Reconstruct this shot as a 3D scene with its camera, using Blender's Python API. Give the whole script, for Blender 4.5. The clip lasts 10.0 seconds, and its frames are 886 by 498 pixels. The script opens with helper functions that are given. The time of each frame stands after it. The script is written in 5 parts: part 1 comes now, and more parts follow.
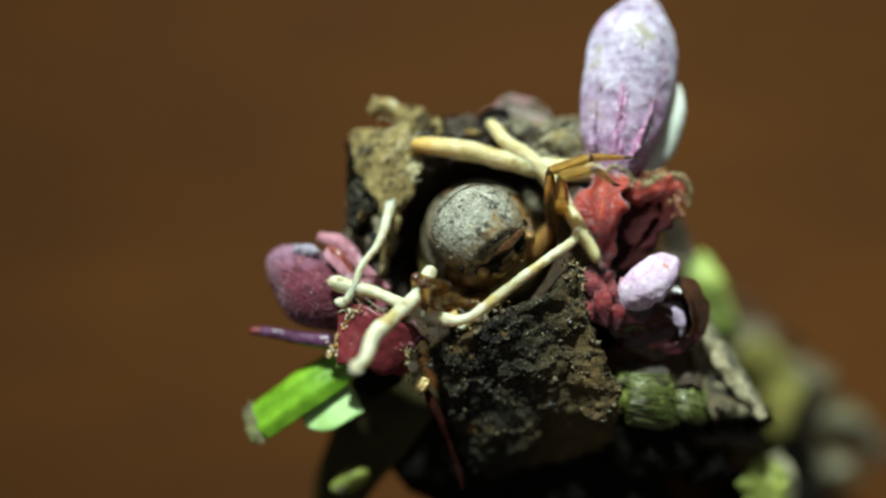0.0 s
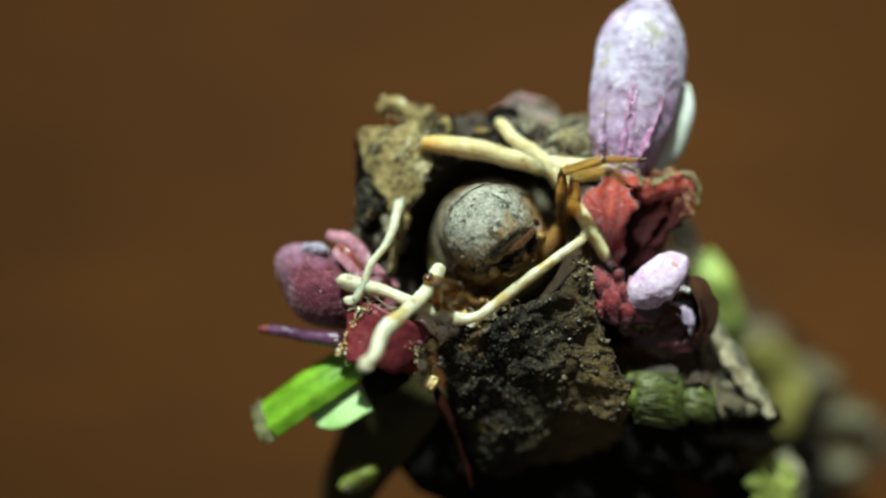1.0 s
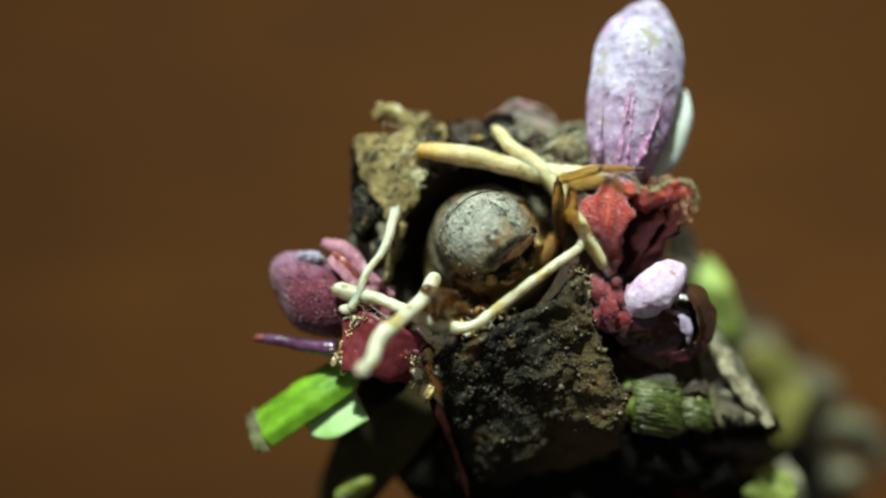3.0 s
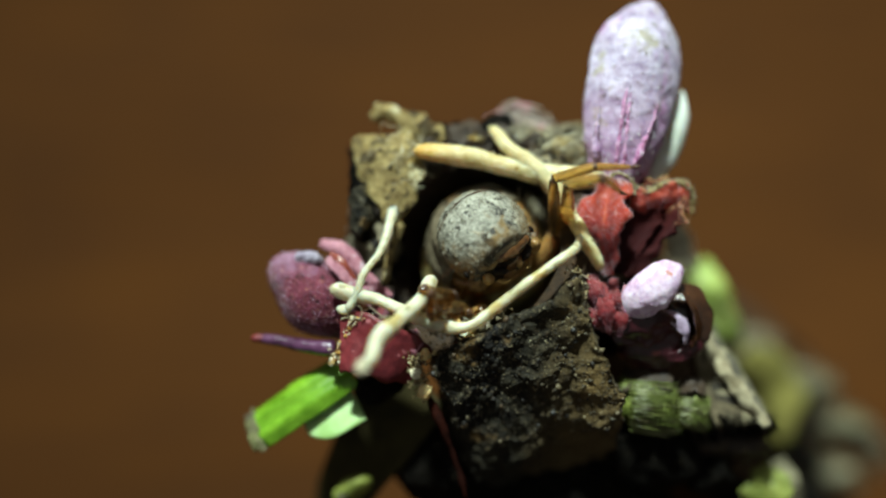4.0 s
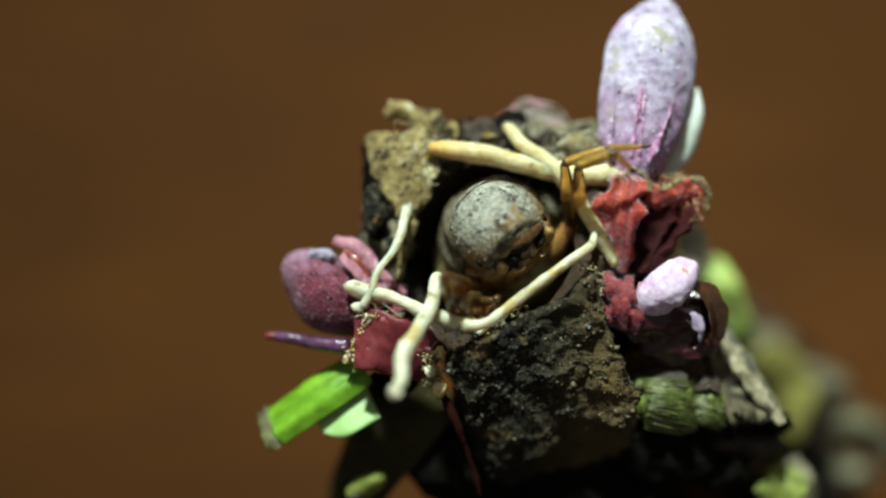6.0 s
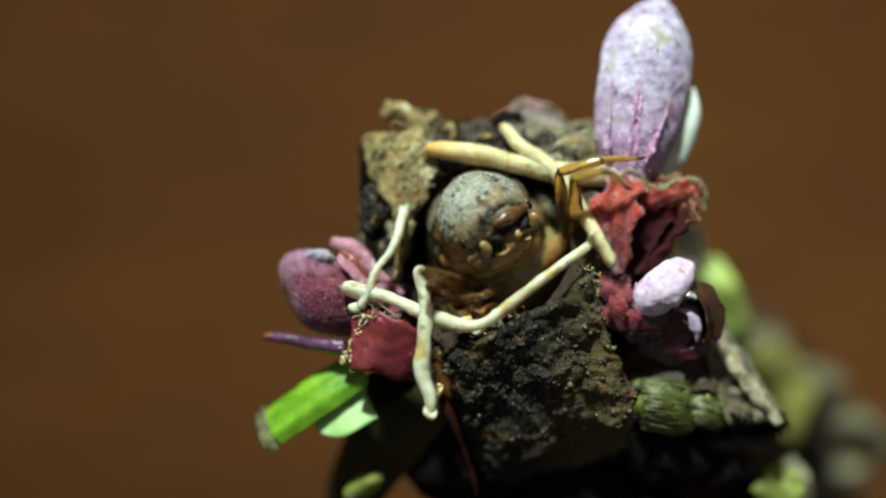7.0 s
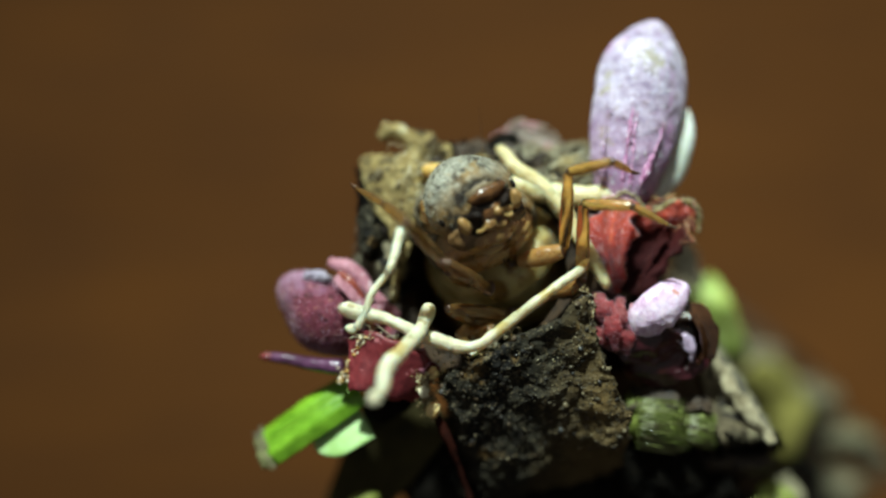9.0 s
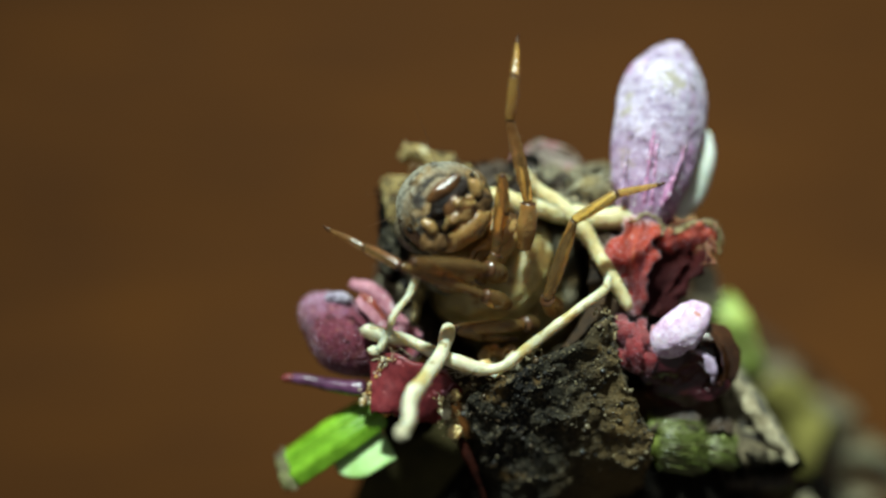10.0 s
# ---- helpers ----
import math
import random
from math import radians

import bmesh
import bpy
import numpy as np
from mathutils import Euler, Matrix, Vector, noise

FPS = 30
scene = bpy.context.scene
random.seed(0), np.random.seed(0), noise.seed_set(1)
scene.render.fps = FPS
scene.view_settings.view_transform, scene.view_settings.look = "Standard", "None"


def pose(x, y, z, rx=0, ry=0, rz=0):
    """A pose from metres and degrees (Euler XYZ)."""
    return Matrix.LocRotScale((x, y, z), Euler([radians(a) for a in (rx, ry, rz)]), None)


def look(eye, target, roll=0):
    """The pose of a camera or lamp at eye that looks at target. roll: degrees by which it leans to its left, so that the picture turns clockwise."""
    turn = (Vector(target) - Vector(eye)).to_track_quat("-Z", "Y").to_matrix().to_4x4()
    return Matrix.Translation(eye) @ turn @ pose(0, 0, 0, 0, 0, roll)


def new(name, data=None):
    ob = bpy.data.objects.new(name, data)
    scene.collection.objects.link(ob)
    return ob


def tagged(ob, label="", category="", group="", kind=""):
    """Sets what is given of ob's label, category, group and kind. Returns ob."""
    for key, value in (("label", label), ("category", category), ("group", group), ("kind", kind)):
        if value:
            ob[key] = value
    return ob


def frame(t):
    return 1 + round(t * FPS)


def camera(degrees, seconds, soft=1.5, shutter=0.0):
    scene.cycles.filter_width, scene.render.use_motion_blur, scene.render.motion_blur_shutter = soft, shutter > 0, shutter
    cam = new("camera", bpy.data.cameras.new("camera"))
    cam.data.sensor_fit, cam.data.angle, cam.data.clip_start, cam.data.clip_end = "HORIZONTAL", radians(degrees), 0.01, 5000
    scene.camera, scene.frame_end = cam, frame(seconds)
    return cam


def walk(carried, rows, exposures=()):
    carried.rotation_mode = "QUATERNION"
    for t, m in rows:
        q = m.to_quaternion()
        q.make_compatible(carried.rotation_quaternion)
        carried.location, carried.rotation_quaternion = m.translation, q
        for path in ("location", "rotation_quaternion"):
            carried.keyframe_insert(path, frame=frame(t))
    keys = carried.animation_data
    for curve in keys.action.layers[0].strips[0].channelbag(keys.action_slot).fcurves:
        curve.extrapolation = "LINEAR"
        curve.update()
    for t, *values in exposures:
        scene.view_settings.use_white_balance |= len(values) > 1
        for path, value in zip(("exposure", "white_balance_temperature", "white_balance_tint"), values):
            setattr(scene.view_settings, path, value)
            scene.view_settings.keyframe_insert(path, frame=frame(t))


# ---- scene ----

# Camera: handheld close-up, a hand's width above the table, looking down.
# Case space: millimetres, a to the right, b up across the mouth of the case, w out of the mouth.
PITCH, REACH = 60, 21.5
MOUTH = Vector((0, 0, 0.017))
TURN = look((0, -math.cos(radians(PITCH)), math.sin(radians(PITCH))), (0, 0, 0)).to_quaternion().to_matrix().to_4x4()
SPACE = Matrix.Translation(MOUTH) @ TURN
MM = 0.001

cam = camera(40.0, 10.0, soft=2.3)
cam.data.dof.use_dof = True
cam.data.dof.focus_distance = 0.0209
cam.data.dof.aperture_fstop = 21.0
SWAY = [
    (0.0, 0.219, -0.077, -0.146, -0.13), (0.5, 0.153, -0.095, -0.176, -0.19), (1.0, 0.059, -0.104, -0.147, -0.07),
    (1.5, 0.009, -0.054, -0.022, -0.05), (2.0, 0.0, 0.0, 0.0, 0.0), (2.5, 0.062, 0.036, 0.03, -0.09),
    (4.0, 0.172, 0.047, -0.065, -0.12), (4.5, 0.085, 0.059, -0.032, -0.04), (5.0, 0.008, 0.041, 0.008, -0.01),
    (5.5, -0.082, 0.004, 0.003, -0.07), (7.0, -0.028, 0.01, -0.021, -0.19), (7.5, 0.04, 0.077, -0.052, -0.19),
    (8.0, 0.086, 0.185, -0.111, -0.13), (8.5, 0.09, 0.285, -0.188, -0.31), (9.0, 0.037, 0.383, -0.2, -0.21),
    (9.5, -0.15, 0.561, -0.215, -0.34), (10.0, -0.344, 0.77, -0.234, -0.27)]
walk(cam, [(t, SPACE @ pose(x * MM, y * MM, (REACH - z) * MM, 0, 0, r)) for t, x, y, z, r in SWAY])

# ---------------------------------------------------------------- light
world = bpy.data.worlds.new("dim_room")
scene.world = world
world.use_nodes = True
world.node_tree.nodes["Background"].inputs[0].default_value = (0.85, 0.9, 0.85, 1)
world.node_tree.nodes["Background"].inputs[1].default_value = 0.165

lamp = new("desk_lamp", bpy.data.lights.new("desk_lamp", "AREA"))
lamp.data.shape, lamp.data.size, lamp.data.energy = "DISK", 0.018, 0.0320
lamp.data.color = (0.83, 1.0, 0.93)
LAMP_AT = SPACE @ (Vector((-0.14, 0.82, 0.54)).normalized() * 0.26)
lamp.data.spread = radians(23)
lamp.matrix_world = look(LAMP_AT, SPACE @ Vector((0.003, 0.022, 0)))


# ---------------------------------------------------------------- materials
def mat(name, dark, light, scale=6.0, rough=0.6, bump=0.3, depth=0.03, spots=None, sss=0.0, coat=0.0, clear=0.0, stretch=(1, 1, 1), fuzz=0.0, shine=0.5, deep=0.15):
    """A procedural surface; scale in lumps a millimetre; spots: (colour, scale, share) and, for streaks, their turn in degrees."""
    m = bpy.data.materials.new(name)
    m.use_nodes = True
    nt = m.node_tree
    n, link = nt.nodes, nt.links.new
    b = n["Principled BSDF"]
    co = n.new("ShaderNodeTexCoord")
    mp = n.new("ShaderNodeMapping")
    mp.inputs["Scale"].default_value = [1000 * s for s in stretch]
    link(co.outputs["Object"], mp.inputs["Vector"])

    def noise_node(sc, detail, rough_=0.6):
        t = n.new("ShaderNodeTexNoise")
        t.inputs["Scale"].default_value, t.inputs["Detail"].default_value, t.inputs["Roughness"].default_value = sc, detail, rough_
        link(mp.outputs[0], t.inputs["Vector"])
        return t

    def ramp(source, lo, hi):
        r = n.new("ShaderNodeMapRange")
        r.inputs["From Min"].default_value, r.inputs["From Max"].default_value = lo, hi
        link(source, r.inputs["Value"])
        return r.outputs[0]

    def mix(fac, a, c):
        x = n.new("ShaderNodeMix")
        x.data_type = "RGBA"
        link(fac, x.inputs["Factor"])
        for sock, v in ((x.inputs["A"], a), (x.inputs["B"], c)):
            if isinstance(v, tuple):
                sock.default_value = (*v, 1)
            else:
                link(v, sock)
        return x.outputs["Result"]

    large, fine = noise_node(scale * 0.25, 3), noise_node(scale, 6, 0.7)
    add = n.new("ShaderNodeMath")
    add.operation = "ADD"
    link(large.outputs["Fac"], add.inputs[0])
    link(fine.outputs["Fac"], add.inputs[1])
    col = mix(ramp(add.outputs[0], 0.72, 1.28), dark, light)
    for tone, sc, share, *way in spots or ():
        sp = noise_node(sc, 3)
        if way:
            drawn = n.new("ShaderNodeMapping")
            drawn.inputs["Rotation"].default_value[2] = radians(way[0])
            lane = n.new("ShaderNodeMapping")
            lane.inputs["Scale"].default_value = (1, 0.16, 1)
            link(mp.outputs[0], drawn.inputs["Vector"])
            link(drawn.outputs[0], lane.inputs["Vector"])
            link(lane.outputs[0], sp.inputs["Vector"])
        col = mix(ramp(sp.outputs["Fac"], 0.66 - share * 0.4, 0.72 - share * 0.4), col, tone)
    link(col, b.inputs["Base Color"])
    rg = n.new("ShaderNodeMapRange")
    rg.inputs["To Min"].default_value, rg.inputs["To Max"].default_value = max(rough - 0.15, 0.05), min(rough + 0.15, 1)
    link(fine.outputs["Fac"], rg.inputs["Value"])
    link(rg.outputs[0], b.inputs["Roughness"])
    if bump:
        bp = n.new("ShaderNodeBump")
        bp.inputs["Strength"].default_value, bp.inputs["Distance"].default_value = bump, depth * MM
        link(add.outputs[0], bp.inputs["Height"])
        link(bp.outputs[0], b.inputs["Normal"])
        link(bp.outputs[0], b.inputs["Coat Normal"])
    if sss:
        b.inputs["Subsurface Weight"].default_value = sss
        b.inputs["Subsurface Radius"].default_value = (1.0, 0.7, 0.45)
        b.inputs["Subsurface Scale"].default_value = deep * MM
    b.inputs["Specular IOR Level"].default_value = shine
    b.inputs["Coat Weight"].default_value = coat
    b.inputs["Coat Roughness"].default_value = 0.15
    b.inputs["Transmission Weight"].default_value = clear
    b.inputs["IOR"].default_value = 1.4
    b.inputs["Sheen Weight"].default_value = fuzz
    b.inputs["Sheen Roughness"].default_value = 0.4
    return m


WOOD = mat("table_wood", (0.0315, 0.0102, 0.0015), (0.051, 0.0172, 0.0028), 0.5, 0.85, 0.2, 0.1, stretch=(0.35, 1.6, 1), shine=0.1)
CHAR = mat("charred_bark", (0.004, 0.0033, 0.002), (0.033, 0.027, 0.0145), 12, 0.8, 0.9, 0.06, [((0.17, 0.13, 0.07), 5.0, 0.03), ((0.12, 0.070, 0.022), 0.9, 0.12), ((0.09, 0.078, 0.05), 2.6, 0.07), ((0.005, 0.004, 0.003), 1.1, 0.22)], coat=0.05, shine=0.3)
def grit_skin(name, tones, rough=0.4):
    """Crumbs, each of its own tone."""
    m = mat(name, (0.1, 0.1, 0.1), (0.2, 0.2, 0.2), 20, rough, 0.3, 0.01, coat=0.5)
    n, link = m.node_tree.nodes, m.node_tree.links.new
    geo, ramp = n.new("ShaderNodeNewGeometry"), n.new("ShaderNodeValToRGB")
    ramp.color_ramp.interpolation = "CONSTANT"
    for k, tone in enumerate(tones):
        e = ramp.color_ramp.elements[0] if k == 0 else ramp.color_ramp.elements.new(k / len(tones))
        e.position, e.color = k / len(tones), (*tone, 1)
    link(geo.outputs["Random Per Island"], ramp.inputs["Fac"])
    link(ramp.outputs[0], n["Principled BSDF"].inputs["Base Color"])
    return m


GRIT = grit_skin("bark_grit", [(0.008, 0.007, 0.005), (0.026, 0.021, 0.012), (0.055, 0.043, 0.023), (0.095, 0.073, 0.037), (0.05, 0.029, 0.011), (0.014, 0.011, 0.008), (0.15, 0.12, 0.068), (0.038, 0.031, 0.018)], 0.6)
HEADGRIT = grit_skin("head_grain", [(0.30, 0.28, 0.20), (0.04, 0.035, 0.028), (0.42, 0.40, 0.31), (0.20, 0.15, 0.08), (0.36, 0.34, 0.26)], 0.25)
LEAFGRIT = grit_skin("leaf_dust", [(0.62, 0.60, 0.64), (0.44, 0.28, 0.42), (0.56, 0.52, 0.56), (0.24, 0.20, 0.18), (0.70, 0.68, 0.70), (0.40, 0.16, 0.32)], 0.5)
BUDFUZZ = grit_skin("bud_fuzz", [(0.28, 0.10, 0.20), (0.18, 0.04, 0.07), (0.32, 0.14, 0.12), (0.44, 0.30, 0.40), (0.12, 0.02, 0.03)], 0.6)
SILKGRIT = grit_skin("silk_grit", [(0.34, 0.26, 0.12), (0.20, 0.13, 0.05), (0.48, 0.42, 0.26), (0.10, 0.07, 0.03), (0.28, 0.20, 0.09)], 0.4)
GOLDGRIT = grit_skin("gold_grit", [(0.45, 0.26, 0.06), (0.70, 0.55, 0.30), (0.25, 0.12, 0.03), (0.75, 0.68, 0.50), (0.50, 0.34, 0.12)], 0.25)
# Black bark; the same black stands in for shade under the case.
BLACK = mat("black_bark_and_shade", (0.0015, 0.0013, 0.001), (0.009, 0.007, 0.005), 10, 0.85, 1.0, 0.08, [((0.03, 0.024, 0.015), 6.0, 0.03)], shine=0.1)
TUBE = mat("silk_lined_wall", (0.010, 0.0055, 0.0026), (0.062, 0.032, 0.012), 6, 0.8, 0.9, 0.06, [((0.09, 0.052, 0.02), 1.2, 0.12)])
TAN = mat("rotted_bark", (0.080, 0.050, 0.016), (0.36, 0.275, 0.115), 9, 0.7, 0.6, 0.05, [((0.34, 0.22, 0.055), 1.6, 0.17), ((0.50, 0.45, 0.28), 1.9, 0.13), ((0.05, 0.033, 0.013), 1.7, 0.20), ((0.035, 0.024, 0.010), 3.6, 0.19), ((0.02, 0.015, 0.009), 7.0, 0.13)], sss=0.3, shine=0.2)
GREYBARK = mat("grey_bark", (0.045, 0.036, 0.021), (0.25, 0.21, 0.13), 7, 0.75, 1.0, 0.07, [((0.14, 0.09, 0.035), 1.2, 0.14), ((0.014, 0.011, 0.008), 1.7, 0.24)])
PLANK = mat("weathered_strip", (0.045, 0.034, 0.018), (0.19, 0.15, 0.085), 6, 0.75, 1.0, 0.07, [((0.016, 0.012, 0.008), 1.7, 0.22)])
ROOT = mat("cream_root", (0.38, 0.29, 0.115), (0.68, 0.61, 0.38), 4, 0.5, 0.6, 0.03, [((0.46, 0.27, 0.06), 1.0, 0.14), ((0.22, 0.15, 0.06), 4.0, 0.06)], sss=1.0, coat=0.15, deep=0.35)
WHITE_ROOT = mat("white_root", (0.36, 0.33, 0.195), (0.62, 0.61, 0.48), 4, 0.5, 0.6, 0.03, [((0.40, 0.32, 0.13), 1.1, 0.14), ((0.28, 0.24, 0.13), 3.0, 0.09)], sss=1.0, coat=0.15, deep=0.35)
SHRED = mat("silk_shred", (0.16, 0.12, 0.06), (0.56, 0.50, 0.34), 3, 0.3, 0.2, 0.01, sss=0.3, coat=0.5)
SPLINTER = mat("cream_splinter", (0.18, 0.14, 0.075), (0.46, 0.40, 0.26), 6, 0.7, 0.8, 0.04)
FUZZ = mat("pale_pink_fuzz", (0.42, 0.22, 0.24), (0.75, 0.55, 0.57), 6, 0.7, 0, 0)
ORANGE = mat("orange_ended_root", (0.44, 0.35, 0.15), (0.74, 0.68, 0.46), 5, 0.5, 0.9, 0.04, [((0.48, 0.30, 0.07), 1.2, 0.12), ((0.78, 0.75, 0.58), 1.0, 0.16), ((0.30, 0.20, 0.07), 4.0, 0.08)], sss=1.0, coat=0.15, deep=0.35)
LILAC = mat("dusty_lilac_leaf", (0.22, 0.15, 0.25), (0.58, 0.52, 0.65), 6, 0.6, 0.7, 0.04, [((0.44, 0.25, 0.44), 2.0, 0.13, 12), ((0.34, 0.30, 0.25), 1.8, 0.17), ((0.24, 0.20, 0.22), 4.0, 0.11), ((0.10, 0.07, 0.06), 7.0, 0.05)], sss=0.25, coat=0.15, fuzz=0.15)
MAGENTA = mat("magenta_midrib", (0.36, 0.10, 0.25), (0.62, 0.36, 0.54), 14, 0.4, 0.9, 0.04, [((0.66, 0.58, 0.66), 6.0, 0.14)], sss=0.2, coat=0.4)
BUD = mat("purple_bud", (0.060, 0.006, 0.013), (0.19, 0.035, 0.062), 12, 0.7, 1.0, 0.03, [((0.28, 0.10, 0.09), 9.0, 0.13), ((0.28, 0.11, 0.22), 1.2, 0.12), ((0.03, 0.003, 0.006), 5.0, 0.12)], sss=0.1, fuzz=0.3, shine=0.3)
PETAL = mat("pale_lilac_petal", (0.50, 0.30, 0.48), (0.82, 0.71, 0.82), 5, 0.28, 0.6, 0.03, [((0.50, 0.20, 0.14), 1.7, 0.06), ((0.42, 0.20, 0.42), 4.0, 0.08)], sss=0.3, coat=0.6)
PINK = mat("pink_petal", (0.22, 0.06, 0.09), (0.46, 0.21, 0.26), 9, 0.6, 0.8, 0.03, [((0.54, 0.40, 0.44), 4.0, 0.10), ((0.24, 0.04, 0.05), 1.6, 0.12)], sss=0.3, coat=0.1, fuzz=0.25)
BLOOM = mat("whitish_bloom", (0.18, 0.13, 0.20), (0.44, 0.40, 0.48), 9, 0.75, 1.0, 0.04, [((0.30, 0.12, 0.22), 2.0, 0.16)], fuzz=0.3, shine=0.2)
DUSTPINK = mat("dusty_pink_leaf", (0.08, 0.058, 0.045), (0.29, 0.225, 0.185), 6, 0.55, 0.9, 0.05, [((0.04, 0.036, 0.024), 2.2, 0.18), ((0.34, 0.17, 0.19), 1.4, 0.17), ((0.17, 0.155, 0.07), 1.2, 0.12)], sss=0.2)
RED = mat("fuzzy_red_bract", (0.19, 0.010, 0.012), (0.47, 0.042, 0.028), 9, 0.7, 0.6, 0.03, [((0.52, 0.12, 0.06), 5.0, 0.12, 8), ((0.15, 0.008, 0.016), 3.5, 0.12, 8), ((0.54, 0.24, 0.24), 7.0, 0.04)], sss=0.7, fuzz=0.16, deep=0.25)
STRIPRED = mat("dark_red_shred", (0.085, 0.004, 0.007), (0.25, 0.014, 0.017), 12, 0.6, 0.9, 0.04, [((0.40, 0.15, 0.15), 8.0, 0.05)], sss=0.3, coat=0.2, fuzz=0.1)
SMOOTHRED = mat("red_flesh", (0.085, 0.008, 0.012), (0.22, 0.028, 0.032), 4, 0.5, 0.4, 0.03, [((0.36, 0.12, 0.13), 2.5, 0.07), ((0.04, 0.004, 0.006), 1.0, 0.12)], sss=0.3, coat=0.2)
GLOSSRED = mat("glossy_red_petal", (0.12, 0.018, 0.012), (0.28, 0.06, 0.035), 7, 0.3, 0.5, 0.03, [((0.60, 0.36, 0.34), 4.0, 0.07)], sss=0.2, coat=0.6)
RUST = mat("rusty_red_bract", (0.024, 0.0028, 0.003), (0.095, 0.012, 0.008), 8, 0.7, 0.7, 0.04, [((0.22, 0.07, 0.02), 3.5, 0.05)], sss=0.3, shine=0.15, deep=0.25)
AMBER_GLOSS = mat("glossy_brown_petal", (0.012, 0.004, 0.002), (0.055, 0.020, 0.007), 3, 0.2, 0.3, 0.02, [((0.12, 0.05, 0.015), 1.4, 0.10)], sss=0.2, coat=0.9)
STALK = mat("dark_red_stalk", (0.005, 0.0014, 0.001), (0.026, 0.005, 0.0025), 6, 0.8, 0.6, 0.03, shine=0.1)
SPIKE = mat("purple_spike", (0.025, 0.006, 0.018), (0.11, 0.038, 0.09), 6, 0.22, 0.3, 0.02, coat=1.0)
WINE = mat("dark_wine_petal", (0.013, 0.0018, 0.003), (0.058, 0.008, 0.013), 5, 0.35, 0.5, 0.03, [((0.09, 0.018, 0.012), 1.4, 0.10)], coat=0.4)
PALEWINE = mat("lavender_grey_petal", (0.20, 0.13, 0.20), (0.52, 0.43, 0.56), 6, 0.3, 0.6, 0.03, [((0.14, 0.06, 0.09), 2.0, 0.12)], sss=0.2, coat=0.7)
GREEN = mat("green_blade", (0.08, 0.19, 0.006), (0.19, 0.385, 0.022), 3, 0.4, 0.3, 0.02, sss=0.2, stretch=(1, 1, 1), coat=0.2)
PALEGREEN = mat("pale_green_blade", (0.27, 0.44, 0.14), (0.43, 0.61, 0.29), 3, 0.5, 0.2, 0.02, sss=0.3)
YGREEN = mat("yellow_green_leaf", (0.18, 0.26, 0.035), (0.44, 0.52, 0.15), 3, 0.5, 0.3, 0.03, [((0.14, 0.13, 0.03), 1.2, 0.10), ((0.70, 0.76, 0.36), 1.0, 0.10)], sss=0.3)
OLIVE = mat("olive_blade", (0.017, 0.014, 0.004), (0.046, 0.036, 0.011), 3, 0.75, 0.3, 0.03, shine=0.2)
MOSS = mat("yellow_green_fibre", (0.05, 0.07, 0.009), (0.20, 0.235, 0.045), 8, 0.55, 0.6, 0.04, [((0.05, 0.05, 0.02), 3.0, 0.1)], sss=0.1)
DARKSKIN = mat("dark_stem_skin", (0.010, 0.006, 0.004), (0.055, 0.034, 0.019), 6, 0.6, 0.8, 0.05, coat=0.1)
YELLOWLEAF = mat("yellowed_leaf", (0.12, 0.105, 0.022), (0.31, 0.275, 0.07), 2, 0.6, 0.3, 0.03, [((0.12, 0.09, 0.04), 1.0, 0.14)])
TANSCRAP = mat("pale_tan_scrap", (0.28, 0.25, 0.17), (0.60, 0.55, 0.40), 2.5, 0.75, 1.0, 0.07, [((0.12, 0.095, 0.05), 1.2, 0.13)])
PALEBARK = mat("pale_weathered_bark", (0.055, 0.047, 0.026), (0.20, 0.175, 0.105), 2.5, 0.75, 1.0, 0.07, [((0.035, 0.028, 0.018), 1.0, 0.20), ((0.15, 0.15, 0.06), 0.8, 0.12)])
LUMPGREEN = mat("pale_green_scrap", (0.085, 0.105, 0.015), (0.25, 0.28, 0.055), 2.5, 0.6, 0.6, 0.06, [((0.035, 0.03, 0.015), 1.6, 0.18), ((0.28, 0.28, 0.15), 1.6, 0.09)], sss=0.2)
FIBRE = grit_skin("torn_fibre", [(0.070, 0.085, 0.015), (0.10, 0.125, 0.024), (0.14, 0.16, 0.038), (0.08, 0.105, 0.018), (0.27, 0.28, 0.13), (0.06, 0.05, 0.02), (0.12, 0.15, 0.03)], 0.35)
GOLD = mat("gold_grain", (0.40, 0.22, 0.05), (0.80, 0.62, 0.30), 5, 0.3, 0.3, 0.02, sss=0.3, coat=0.4)
SILVER = mat("silvery_leaf", (0.55, 0.60, 0.50), (0.86, 0.88, 0.85), 4, 0.4, 0.3, 0.02, sss=0.3, coat=0.3)
HUSK = mat("pale_cut_edge", (0.40, 0.34, 0.20), (0.72, 0.66, 0.48), 7, 0.7, 0.6, 0.04)
